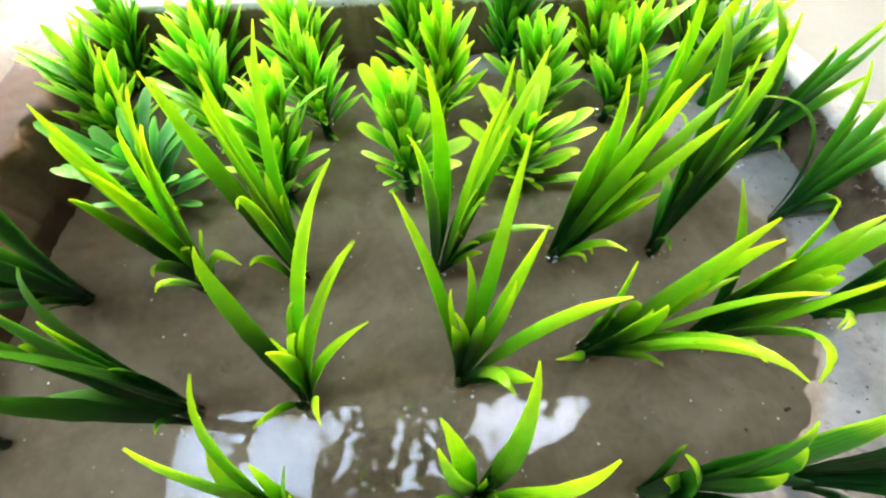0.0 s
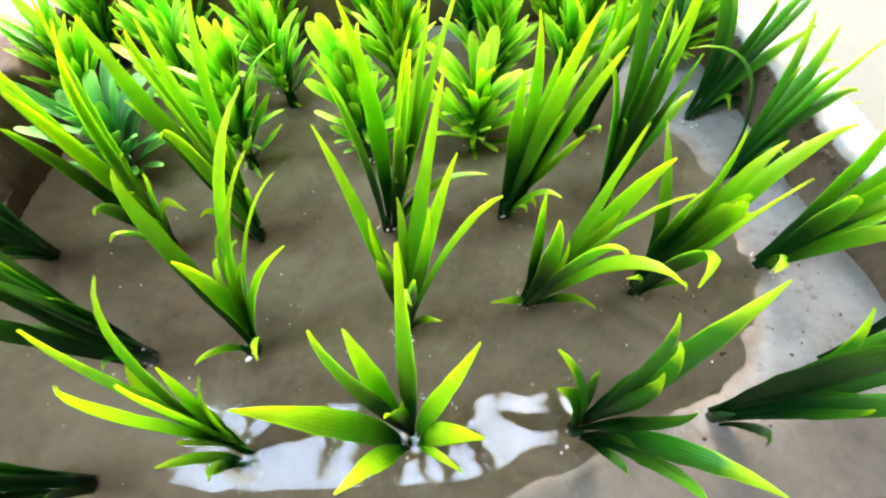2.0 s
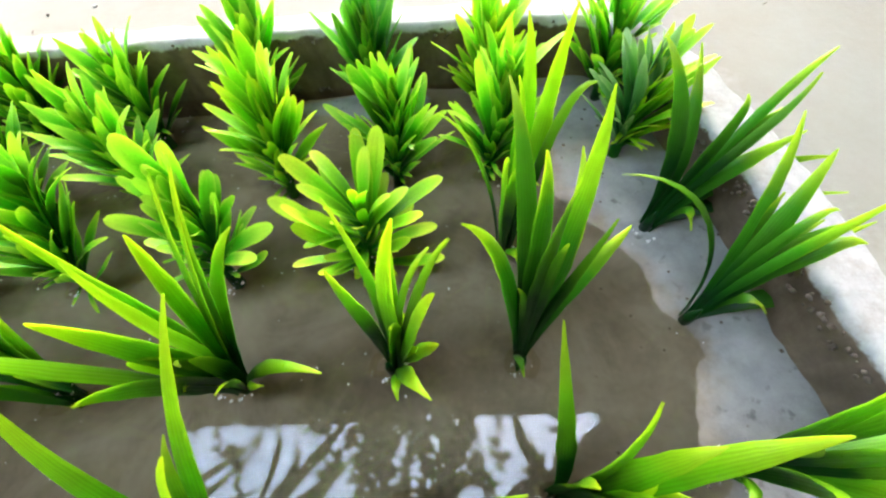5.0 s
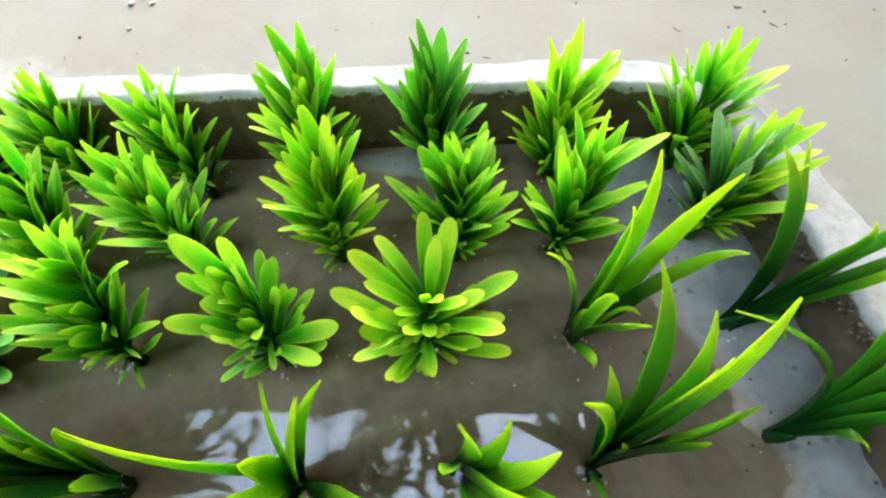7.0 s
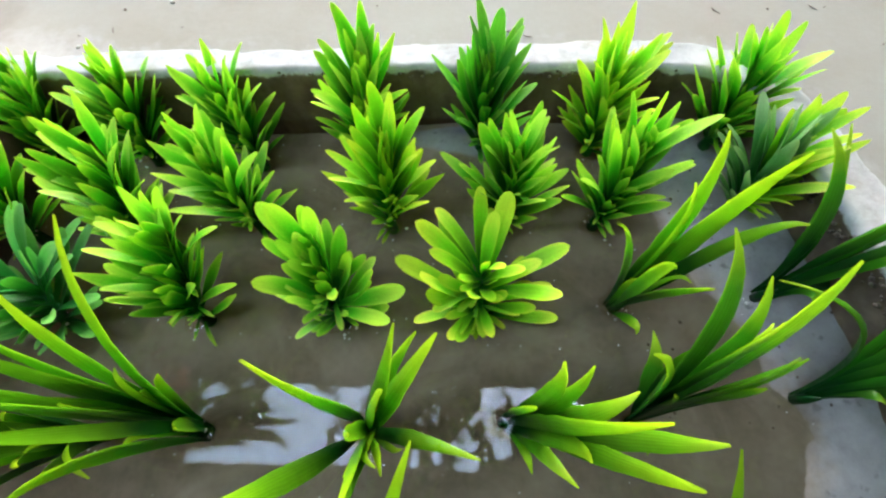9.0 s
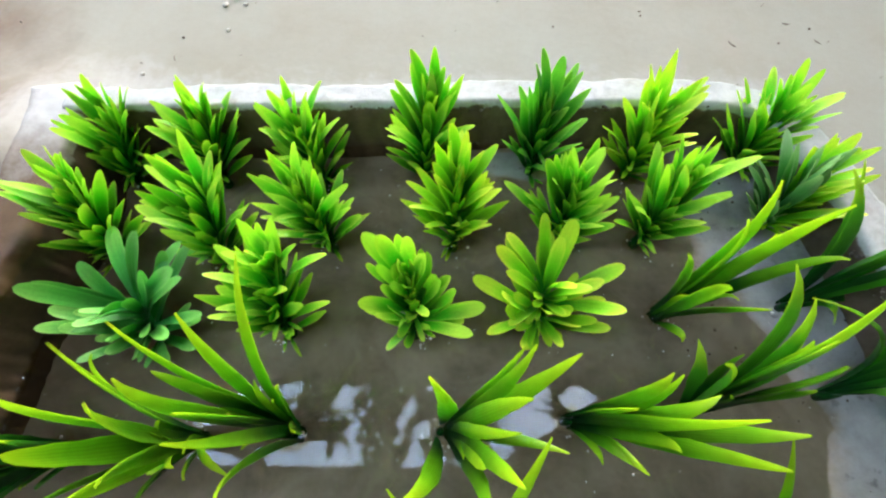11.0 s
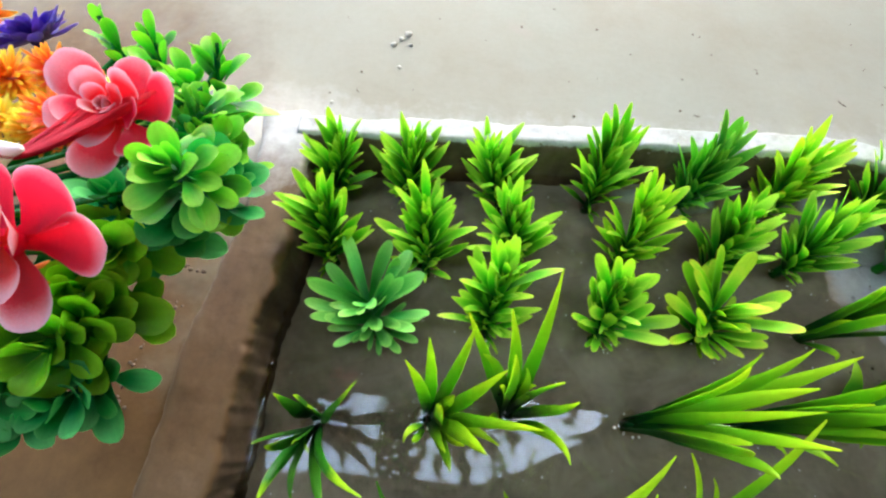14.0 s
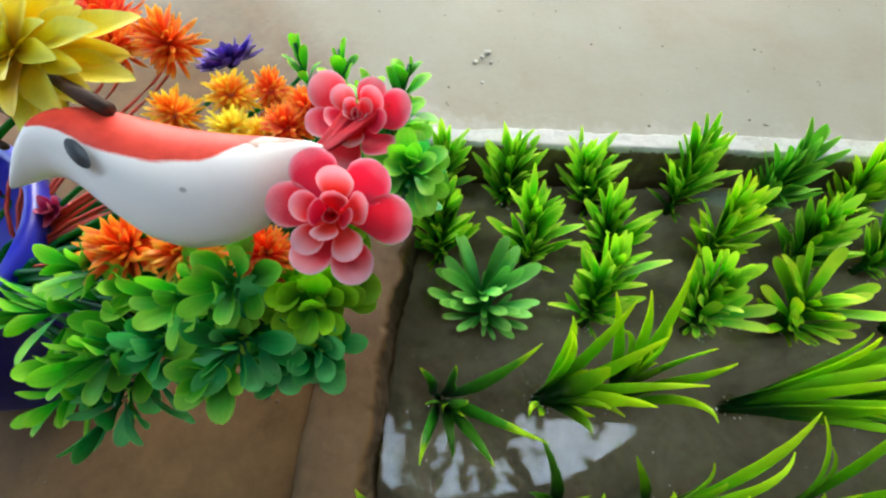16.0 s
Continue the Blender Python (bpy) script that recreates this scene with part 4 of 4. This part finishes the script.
sprig((0.040, -0.216, 0.146), (0.3, -0.4, 0.8), OLIVE, 19, 14, 0.022, 0.55)
sprig((0.060, -0.183, 0.136), (0.6, 0.0, 0.7), SPRUCE, 21, 14, 0.024, 0.5)
sprig((-0.010, -0.213, 0.146), (0.0, -0.2, 1.0), SPRUCE, 22, 13, 0.024, 0.45)

for k, (x, y, z, mat) in enumerate(((0.084, -0.165, 0.158, SPRUCE), (0.044, -0.230, 0.146, OLIVE), (0.076, -0.150, 0.150, SPRIG), (0.066, -0.128, 0.150, SPRIG),
                                    (0.048, -0.110, 0.148, SPRIG), (0.045, -0.258, 0.140, SPRUCE), (0.008, -0.272, 0.150, SPRIG), (-0.012, -0.262, 0.158, SPRUCE), (-0.052, -0.270, 0.150, SPRIG),
                                    (-0.030, -0.240, 0.160, SPRIG), (0.040, -0.180, 0.150, SPRUCE), (0.020, -0.150, 0.150, SPRUCE), (0.064, -0.150, 0.150, SPRUCE))):
    sprig((x, y, z), (x * 4, (y + 0.19) * 6, 0.8), mat, 90 + k, 16, 0.025, 0.46)


def flower(name, place, axis, mat, rings, seed, stalk=None, cup=0.2, tip=0.0, wide=0.75, bend=0.25, full=0.6, heart=0.004, neck=0.32, label=""):
    """A flower head. rings: petals, petal length, elevation in degrees, height of the ring."""
    rng = random.Random(seed)
    stalk_to(place, axis, stalk or SPRIG, "stem", 0.0014)
    m = aimed(place, axis, rng.uniform(0, 6.28))
    bm = bmesh.new()
    lay = bm.verts.layers.float.new("along")
    bmesh.ops.create_icosphere(bm, subdivisions=2, radius=heart)
    head = part(name, bm, mat, arrangement, label)
    head.matrix_basis = m
    shapes = [leaf_mesh("petal", mat, tip, b, wide * k, full=full, cup=cup, neck=neck) for b, k in ((bend, 1.0), (bend * 0.4, 0.92), (bend * 1.5, 1.05))]
    for count, length, el, z in rings:
        turn = rng.uniform(0, 6.28)
        for k in range(count):
            ob = new("petal", rng.choice(shapes))
            ob.parent = head
            ob.matrix_basis = (Matrix.Translation((0, 0, z)) @ Matrix.Rotation(turn + 2 * math.pi * k / count + rng.uniform(-0.15, 0.15), 4, "Z")
                               @ Matrix.Rotation(-radians(el + rng.uniform(-8, 8)), 4, "Y") @ Matrix.Rotation(rng.uniform(-0.2, 0.2), 4, "X")
                               @ Matrix.Scale(length * rng.uniform(0.88, 1.1), 4))
    return head


flower("pink_flower", (0.064, -0.220, 0.197), (0.14, -0.45, 0.88), PINK, [(6, 0.0248, 4, -0.002), (5, 0.0185, 18, 0.003), (4, 0.013, 42, 0.005), (5, 0.008, 66, 0.004)], 41, wide=0.66, bend=0.42, full=0.68, cup=0.16, neck=0.2, label="pink flower head with pale petal edges")
flower("pink_flower", (0.058, -0.158, 0.180), (0.1, -0.30, 0.95), PINK, [(6, 0.026, 8, 0.0), (5, 0.0185, 24, 0.003), (4, 0.012, 48, 0.005), (5, 0.008, 66, 0.004)], 42, wide=0.66, bend=0.42, full=0.68, cup=0.16, neck=0.2, label="pink flower head with pale petal edges")
flower("yellow_flower", (-0.038, -0.186, 0.232), (0.05, -0.35, 0.95), YELLOW, [(14, 0.034, 0, 0.0), (13, 0.029, 14, 0.002), (11, 0.022, 30, 0.004), (8, 0.014, 52, 0.005)], 43, tip=0.5, wide=0.36, bend=-0.12, full=0.62, label="large yellow flower head with pointed petals")
flower("violet_flower", (-0.049, -0.078, 0.147), (-0.27, 0.37, 0.88), VIOLET, [(20, 0.0225, 2, 0.0), (18, 0.020, 14, 0.001), (14, 0.015, 28, 0.002)], 44, tip=0.15, wide=0.32, bend=0.3, full=0.7, label="violet daisy-like flower head")
flower("magenta_flower", (-0.122, -0.190, 0.134), (0.0, -0.3, 0.9), MAGENTA, [(5, 0.012, 20, 0.0), (4, 0.008, 50, 0.001)], 45, tip=0.3, wide=0.6)
flower("magenta_flower", (-0.172, -0.178, 0.130), (0.0, -0.3, 0.9), MAGENTA, [(5, 0.012, 20, 0.0), (4, 0.008, 50, 0.001)], 46, tip=0.3, wide=0.6)


def spiky_flower(place, axis, mat, seed, size=0.017, needles=96):
    """A feathery spray: a ball of fine pointed needles, joined."""
    rng = random.Random(seed)
    stalk_to(place, axis, STALK, "stem", 0.0010, 0.04)
    bm = bmesh.new()
    lay = bm.verts.layers.float.new("along")
    for k in range(needles):
        f = (k + 0.5) / needles
        az, el = k * 2.39996, math.asin(1 - 1.45 * f) + rng.uniform(-0.15, 0.15)
        d = Vector((math.cos(az) * math.cos(el), math.sin(az) * math.cos(el), math.sin(el)))
        ln = size * rng.uniform(0.7, 1.15)
        blade_rows(bm, d * 0.002, d * ln + Vector((rng.uniform(-0.1, 0.1) * ln, rng.uniform(-0.1, 0.1) * ln, 0.0001)), size * rng.uniform(0.10, 0.19), 0.0, lay, steps=5, shape=0.66, twist=rng.uniform(-0.8, 0.8), axis=d.xy * ln * 0.3)
    head = part("spray_flower", bm, mat, arrangement)
    head.matrix_basis = aimed(place, axis, rng.uniform(0, 6.28))
    return head


for k, (p, mat, size) in enumerate((((-0.196, -0.030, 0.140), ORANGE, 0.026), ((-0.180, -0.040, 0.150), ORANGE, 0.024), ((-0.146, -0.044, 0.148), ORANGE, 0.025), ((-0.166, -0.074, 0.148), ORANGE, 0.025),
                                   ((-0.136, -0.066, 0.146), ORANGE, 0.020), ((-0.094, -0.067, 0.150), ORANGE, 0.022), ((-0.112, -0.050, 0.140), ORANGE, 0.018), ((-0.056, -0.137, 0.158), AMBER, 0.0150),
                                   ((-0.029, -0.119, 0.158), AMBER, 0.0145), ((-0.005, -0.117, 0.160), AMBER, 0.0125), ((-0.018, -0.148, 0.160), GOLD, 0.0130), ((-0.001, -0.150, 0.158), GOLD, 0.0115),
                                   ((0.014, -0.146, 0.162), ORANGE, 0.0140), ((0.022, -0.133, 0.162), ORANGE, 0.0135), ((-0.038, -0.224, 0.164), ORANGE, 0.019),
                                   ((-0.014, -0.222, 0.162), ORANGE, 0.017), ((0.024, -0.222, 0.164), ORANGE, 0.015), ((-0.205, -0.08, 0.135), ORANGE, 0.024))):
    spiky_flower(p, (0.05, -0.2, 1.0), mat, 60 + k, size)

for start, end, r in (((-0.062, -0.183, 0.226), (-0.006, -0.203, 0.228), 0.0040), ((-0.082, -0.188, 0.219), (-0.041, -0.204, 0.225), 0.0022),
                      ((-0.080, -0.204, 0.212), (-0.045, -0.213, 0.219), 0.0022)):
    bm = bmesh.new()
    lay = bm.verts.layers.float.new("along")
    start, end = Vector(start), Vector(end)
    pts = [Vector((-0.19, -0.22, 0.10)).lerp(start, f) + Vector((0, 0, 0.02 * math.sin(f * 3.1))) for f in (0, 0.3, 0.6)] + [start, start.lerp(end, 0.5) + Vector((0, 0.003, 0.002)), end]
    tube(bm, [p - POT for p in pts], [r * k for k in (1.2, 1.15, 1.1, 1.0, 0.9, 0.65)], lay, 0.2, 8)
    part("twig", bm, TWIG, arrangement, "dark brown twig")


def bird():
    """A white painted toy bird: one lofted body with a red cap, a dark eye and a red tail feather."""
    white, nt, p = material("painted_foam")
    shell = ramp(nt, noisy(nt, 35.0), [(0.3, (0.88, 0.90, 0.92)), (0.7, (0.92, 0.935, 0.94))])
    fields = (("dusk", ramp(nt, noisy(nt, 90.0, 5.0), [(0.3, (0.30, 0.17, 0.12)), (0.7, (0.62, 0.50, 0.44))]), 0.5),
              ("cap", ramp(nt, noisy(nt, 120.0, 5.0), [(0.3, (0.60, 0.035, 0.022)), (0.7, (0.80, 0.075, 0.045))]), 0.22))
    for field, paint, ragged in fields:
        at = nt.nodes.new("ShaderNodeAttribute")
        at.attribute_name = field
        brush = math2(nt, "MULTIPLY_ADD", noisy(nt, 130.0, 5.0, 0.6, "Object", (0.35, 1, 1)), ragged, -ragged / 2)
        on = nt.nodes.new("ShaderNodeMapRange")
        on.inputs[1].default_value, on.inputs[2].default_value = -0.03, 0.03
        nt.links.new(math2(nt, "ADD", at.outputs["Fac"], brush), on.inputs[0])
        shell = mixed(nt, on.outputs[0], shell, paint)
    nt.links.new(shell, p.inputs["Base Color"])
    p.inputs["Roughness"].default_value = 0.5
    p.inputs["Specular IOR Level"].default_value = 0.3
    bumped(nt, p, noisy(nt, 220.0, 4.0), 0.12, 0.0006)
    red = leaf_material("red_feather", (0.62, 0.03, 0.025), (0.86, 0.07, 0.05), (0.92, 0.13, 0.09), glow=0.6, rough=0.6, vary=0.3)
    dark = plain_material("dark_paint", (0.012, 0.016, 0.02), (0.03, 0.035, 0.04), 0.4, 80)
    line = [(0.0521, -0.1911, 0.2043, 0.0011), (0.0472, -0.1936, 0.2051, 0.0039), (0.0408, -0.2007, 0.2044, 0.0103), (0.0336, -0.2087, 0.2036, 0.0172),
            (0.0231, -0.2144, 0.2055, 0.0205), (0.0113, -0.2178, 0.2092, 0.0215), (0.0017, -0.2180, 0.2138, 0.0205), (-0.0074, -0.2159, 0.2194, 0.0176),
            (-0.0159, -0.2140, 0.2249, 0.0135), (-0.0211, -0.2143, 0.2278, 0.0114), (-0.0253, -0.2170, 0.2291, 0.0101), (-0.0279, -0.2217, 0.2286, 0.0076),
            (-0.0299, -0.2264, 0.2277, 0.0045), (-0.0314, -0.2310, 0.2266, 0.0013)]
    up, out = Vector((-0.056, 0.894, 0.443)), Vector((0.066, -0.44, 0.896))
    fine = np.linspace(0, len(line) - 1, 130)
    cols = [np.interp(fine, range(len(line)), [p[k] for p in line]) for k in range(4)]
    for _ in range(10):
        cols = [np.concatenate(([c[0]], (c[:-2] + 2 * c[1:-1] + c[2:]) / 4, [c[-1]])) for c in cols]
    bm = bmesh.new()
    bm.verts.layers.float.new("cap")
    bm.verts.layers.float.new("dusk")
    cap, dusk = bm.verts.layers.float["cap"], bm.verts.layers.float["dusk"]
    n = 96
    rings = []
    for x, y, z, r in zip(*cols):
        rings.append([bm.verts.new(Vector((x, y, z)) + (up * math.sin(a) + out * math.cos(a) * 0.80) * r) for a in (2 * math.pi * k / n for k in range(n))])
    for i, ring in enumerate(rings):
        f = i / 130
        edge = float(np.interp(f, [0.20, 0.24, 0.32, 0.55, 0.75, 0.81, 0.85], [1.2, 0.72, 0.34, 0.14, 0.32, 0.76, 1.2]))
        wing = float(np.interp(f, [0.06, 0.10, 0.22, 0.34], [1.2, 0.74, 0.58, 1.2]))
        for k, v in enumerate(ring):
            v[cap] = math.sin(2 * math.pi * k / n) - edge
            v[dusk] = math.sin(2 * math.pi * k / n) - wing
    for a, b in zip(rings, rings[1:]):
        for k in range(n):
            bm.faces.new((a[k], b[k], b[(k + 1) % n], a[(k + 1) % n]))
    bm.faces.new(rings[0])
    bm.faces.new(list(reversed(rings[-1])))
    # eye, a flat raised oval on the side of the head
    spot = Vector((-0.0075, -0.2185, 0.2240)) + out * 0.0118
    disc = []
    for k in range(16):
        a = 2 * math.pi * k / 16
        disc.append(bm.verts.new(spot + Vector((0.997, 0.08, -0.035)) * 0.0030 * math.cos(a) + (up * 0.0046 - Vector((0.997, 0.08, -0.035)) * 0.0028) * math.sin(a)))
    mid = bm.verts.new(spot + out * 0.0010)
    for k in range(16):
        bm.faces.new((disc[k], disc[(k + 1) % 16], mid)).material_index = 2
    # a small grey smudge on the breast
    spot = Vector((0.0195, -0.2265, 0.2222)) + out * 0.0003
    ring = [bm.verts.new(spot + Vector((0.94, 0.0, -0.28)) * 0.0011 * math.cos(a) + up * 0.0008 * math.sin(a)) for a in (2 * math.pi * k / 10 for k in range(10))]
    bm.faces.new(ring).material_index = 3
    # tail feathers
    lay = bm.verts.layers.float.new("along")
    first = len(bm.faces)
    rng = random.Random(17)
    for k in range(24):
        f = k / 23
        tip = (0.053 + 0.020 * f + rng.uniform(-0.002, 0.002), -0.158 + 0.008 * f + rng.uniform(-0.010, 0.008), 0.192 + rng.uniform(-0.002, 0.002))
        blade_rows(bm, (0.046 + 0.003 * f, -0.196, 0.2075), tip, rng.uniform(0.0009, 0.0019), 0.003, lay, steps=7, twist=rng.uniform(-0.6, 0.6), bow=(rng.uniform(-0.002, 0.002), 0))
    bm.faces.ensure_lookup_table()
    for f in bm.faces[first:]:
        f.material_index = 1
    me = mesh_of("toy_bird", bm, white)
    for m in (red, dark, plain_material("grey_smudge", (0.30, 0.32, 0.32), (0.5, 0.52, 0.52), 0.6, 900)):
        me.materials.append(m)
    figure = tagged(new("toy_bird", me), "white painted toy bird with a red back perched among flowers", "bird figurine")
    figure.location = (0.0, 0.0025, -0.0065)


bird()


def tree_stand_in():
    """Bare twigs and small leaves across the roof opening, standing in for mirrored trees."""
    rng = random.Random(31)
    cx, cy, w, d = SKYLIGHT
    top = tagged(new("tree_stand_in"), "leafy twigs added over the roof opening as stand-in for trees", "climbing plant")
    top.location = (cx, cy, ROOF_Z)
    bm = bmesh.new()
    leaves = bmesh.new()
    lay = bm.verts.layers.float.new("along")
    leaf_lay = leaves.verts.layers.float.new("along")
    for k in range(30):
        x = -0.16 + k * 0.030 if k < 22 else -1.1 + (k - 22) * 0.31
        x += rng.uniform(-0.03, 0.03)
        thick = k < 22
        start = Vector((x, d / 2 + 0.05, -0.004))
        end = Vector((x + rng.uniform(-0.22, 0.22), d / 2 - d * rng.uniform(*((0.55, 1.1) if thick else (0.15, 0.6))), -0.012))
        pts = []
        for i in range(9):
            f = i / 8
            p = start.lerp(end, f)
            pts.append(p + Vector((0.03 * math.sin(f * 5 + k), 0.012 * math.sin(f * 9 + k * 2), -0.01 * math.sin(f * 3.1))))
        tube(bm, pts, [0.006 - 0.0045 * i / 8 for i in range(9)], lay, 0.2, 5)
        for i in range(1, 9):
            for _ in range(rng.choice((2, 4, 7)) if thick else rng.choice((1, 2, 3))):
                a = rng.uniform(0, 6.28)
                ln = rng.uniform(0.035, 0.085)
                tip = pts[i] + Vector((math.cos(a) * ln, math.sin(a) * ln, rng.uniform(-0.015, 0.0)))
                blade_rows(leaves, pts[i], tip, ln * rng.uniform(0.35, 0.6), 0.0, leaf_lay, steps=4)
    part("twigs", bm, TWIG, top)
    part("leaves", leaves, DEEP, top, "small dark green leaves")


tree_stand_in()


# ---- small things lying about ----
def crumb(bm, rng, place, size, flat=0.6):
    r = bmesh.ops.create_icosphere(bm, subdivisions=1, radius=size)
    turn = Euler((rng.uniform(0, 6), rng.uniform(0, 6), rng.uniform(0, 6))).to_matrix()
    for v in r["verts"]:
        p = turn @ Vector((v.co.x * rng.uniform(0.7, 1.3), v.co.y * rng.uniform(0.7, 1.2), v.co.z))
        v.co = Vector((p.x, p.y, p.z * flat)) + Vector(place)


PALE_CRUMB = plain_material("pale_crumb", (0.55, 0.53, 0.49), (0.8, 0.79, 0.76), 0.3, 200)
DIRT_CRUMB = plain_material("dirt_crumb", (0.07, 0.05, 0.03), (0.18, 0.14, 0.10), 0.9, 200)


BUBBLES = ((0.367, -0.314, 0.0042), (0.368, -0.329, 0.0024), (0.328, -0.33, 0.002), (0.201, -0.308, 0.0028), (0.212, -0.308, 0.0017), (0.27, -0.309, 0.0022), (0.426, -0.334, 0.0015), (0.419, -0.355, 0.0016), (0.401, -0.31, 0.0018), (0.47, -0.304, 0.0016))
CHIP = plain_material("cement_chip", (0.34, 0.33, 0.28), (0.44, 0.43, 0.375), 0.9, 150)


def scattered():
    rng = random.Random(5)
    bm = bmesh.new()
    for k in range(230):
        x, y = rng.uniform(WEST + 0.01, 0.50), rng.uniform(SOUTH + 0.02, NORTH - 0.01)
        crumb(bm, rng, (x, y, 0.0002), rng.choice((0.0003, 0.0004, 0.0005, 0.0007)), 0.5)
    # Pale crumbs at each foot also stand in for glints on the water.
    for ob in [o for o in bpy.data.objects if o.name.startswith(("grass_plant", "leafy_plant"))]:
        for k in range(rng.choice((2, 4, 7, 10))):
            a, r = rng.uniform(0, 6.28), rng.uniform(0.004, 0.011)
            x, y = ob.location.x + r * math.cos(a), ob.location.y - 0.003 + r * math.sin(a)
            crumb(bm, rng, (x, y, max(0.0002, floor_height(x, y))), rng.choice((0.0003, 0.0005, 0.0008, 0.0011)), 0.5)
    tagged(new("specks_and_glints", mesh_of("specks_and_glints", bm, PALE_CRUMB)), "pale specks of foam and dust, plus glint crumbs at plant feet", "specks", kind="stuff")
    bm = bmesh.new()
    for k in range(90):
        x, y = rng.uniform(0.47, 0.59), rng.uniform(-0.40, -0.06)
        crumb(bm, rng, (x, y, floor_height(x, y)), rng.uniform(0.0004, 0.0013), 0.6)
    for k in range(130):
        x = rng.uniform(-0.30, 0.9)
        y = rng.uniform(-0.005, 0.55) if x > 0.0 else rng.uniform(-0.5, 0.4)
        crumb(bm, rng, (x, y, ground_height(x, y) + 0.0004), rng.uniform(0.0005, 0.0016), 0.6)
    for k in range(20):
        x, y = ((0.426, 0.038), (0.658, 0.070), (0.668, 0.071), (0.548, 0.008), (0.505, 0.02))[k] if k < 5 else (rng.uniform(-0.2, 0.9), rng.uniform(0.02, 0.45))
        a, ln = rng.uniform(0, 3.14), rng.uniform(0.0015, 0.005)
        bend = rng.uniform(-0.4, 0.4)
        tube(bm, [(x + math.cos(a + bend * f) * ln * f, y + math.sin(a + bend * f) * ln * f, ground_height(x, y) + 0.0008) for f in (-1, -0.3, 0.4, 1)], [0.0002, 0.0004, 0.0004, 0.0002], None, 0.0, 4)
    for k in range(260):
        x = rng.uniform(WEST, 0.51)
        z = rng.choice((rng.uniform(0.0, 0.004), rng.uniform(0.034, 0.041), rng.uniform(0.037, 0.042)))
        crumb(bm, rng, (x, NORTH + 0.0003, z), rng.uniform(0.0006, 0.0017), 0.8)
    for k in range(260):
        f = rng.random()
        z = rng.choice((rng.uniform(0.030, 0.038), rng.uniform(0.036, 0.042)))
        crumb(bm, rng, (east_edge(-0.06 - 0.38 * f) - 0.0005, -0.06 - 0.38 * f, z), rng.uniform(0.0006, 0.0018), 0.8)
    for k in range(60):
        t = rng.random()
        x, y = -0.02 + 0.05 * t + rng.gauss(0, 0.006), -0.28 + 0.27 * t + rng.gauss(0, 0.008)
        if x < WEST - RIM_W:
            crumb(bm, rng, (x, y, ground_height(x, y) + 0.0006), rng.uniform(0.0006, 0.0022), 0.7)
    tagged(new("grit", mesh_of("grit", bm, DIRT_CRUMB)), "brown grit and mud crumbs scattered on the cement and ground", "grit", kind="stuff")


scattered()


def bubbles():
    """Clear bubbles resting on the water."""
    bm = bmesh.new()
    for x, y, r in BUBBLES:
        rows = []
        for j in range(7):
            e = math.radians(4 + 86 * j / 6)
            rows.append([(x + r * math.cos(e) * math.cos(a), y + r * math.cos(e) * math.sin(a), 0.0004 + r * 0.55 * math.sin(e)) for a in (2 * math.pi * i / 20 for i in range(21))])
        sheet(bm, rows)
    tagged(new("bubbles", mesh_of("bubbles", bm, WATER)), "clear bubbles resting on the muddy water", "bubbles", kind="stuff")


bubbles()


def pebble(x, y, z, size, seed, mat):
    rng = random.Random(seed)
    bm = bmesh.new()
    bmesh.ops.create_icosphere(bm, subdivisions=2, radius=size)
    for v in bm.verts:
        v.co *= 1 + noise.noise(v.co * (1.2 / size) + Vector((seed, 0, 0))) * 0.35
        v.co.z *= 0.38
    ob = tagged(new("pebble", mesh_of("pebble", bm, mat)), "small pale pebble lying on the dusty ground", "pebble", "pebbles on the ground")
    ob.location, ob.rotation_euler = (x, y, z + size * 0.35), (0, 0, rng.uniform(0, 6))
    return ob


for k, (x, y, r) in enumerate(((0.127, 0.136, 0.0040), (0.120, 0.128, 0.0028), (0.112, 0.119, 0.0032), (0.131, 0.120, 0.0026), (0.122, 0.085, 0.0024), (0.060, 0.030, 0.002))):
    pebble(x, y, ground_height(x, y), r, k, CHIP)
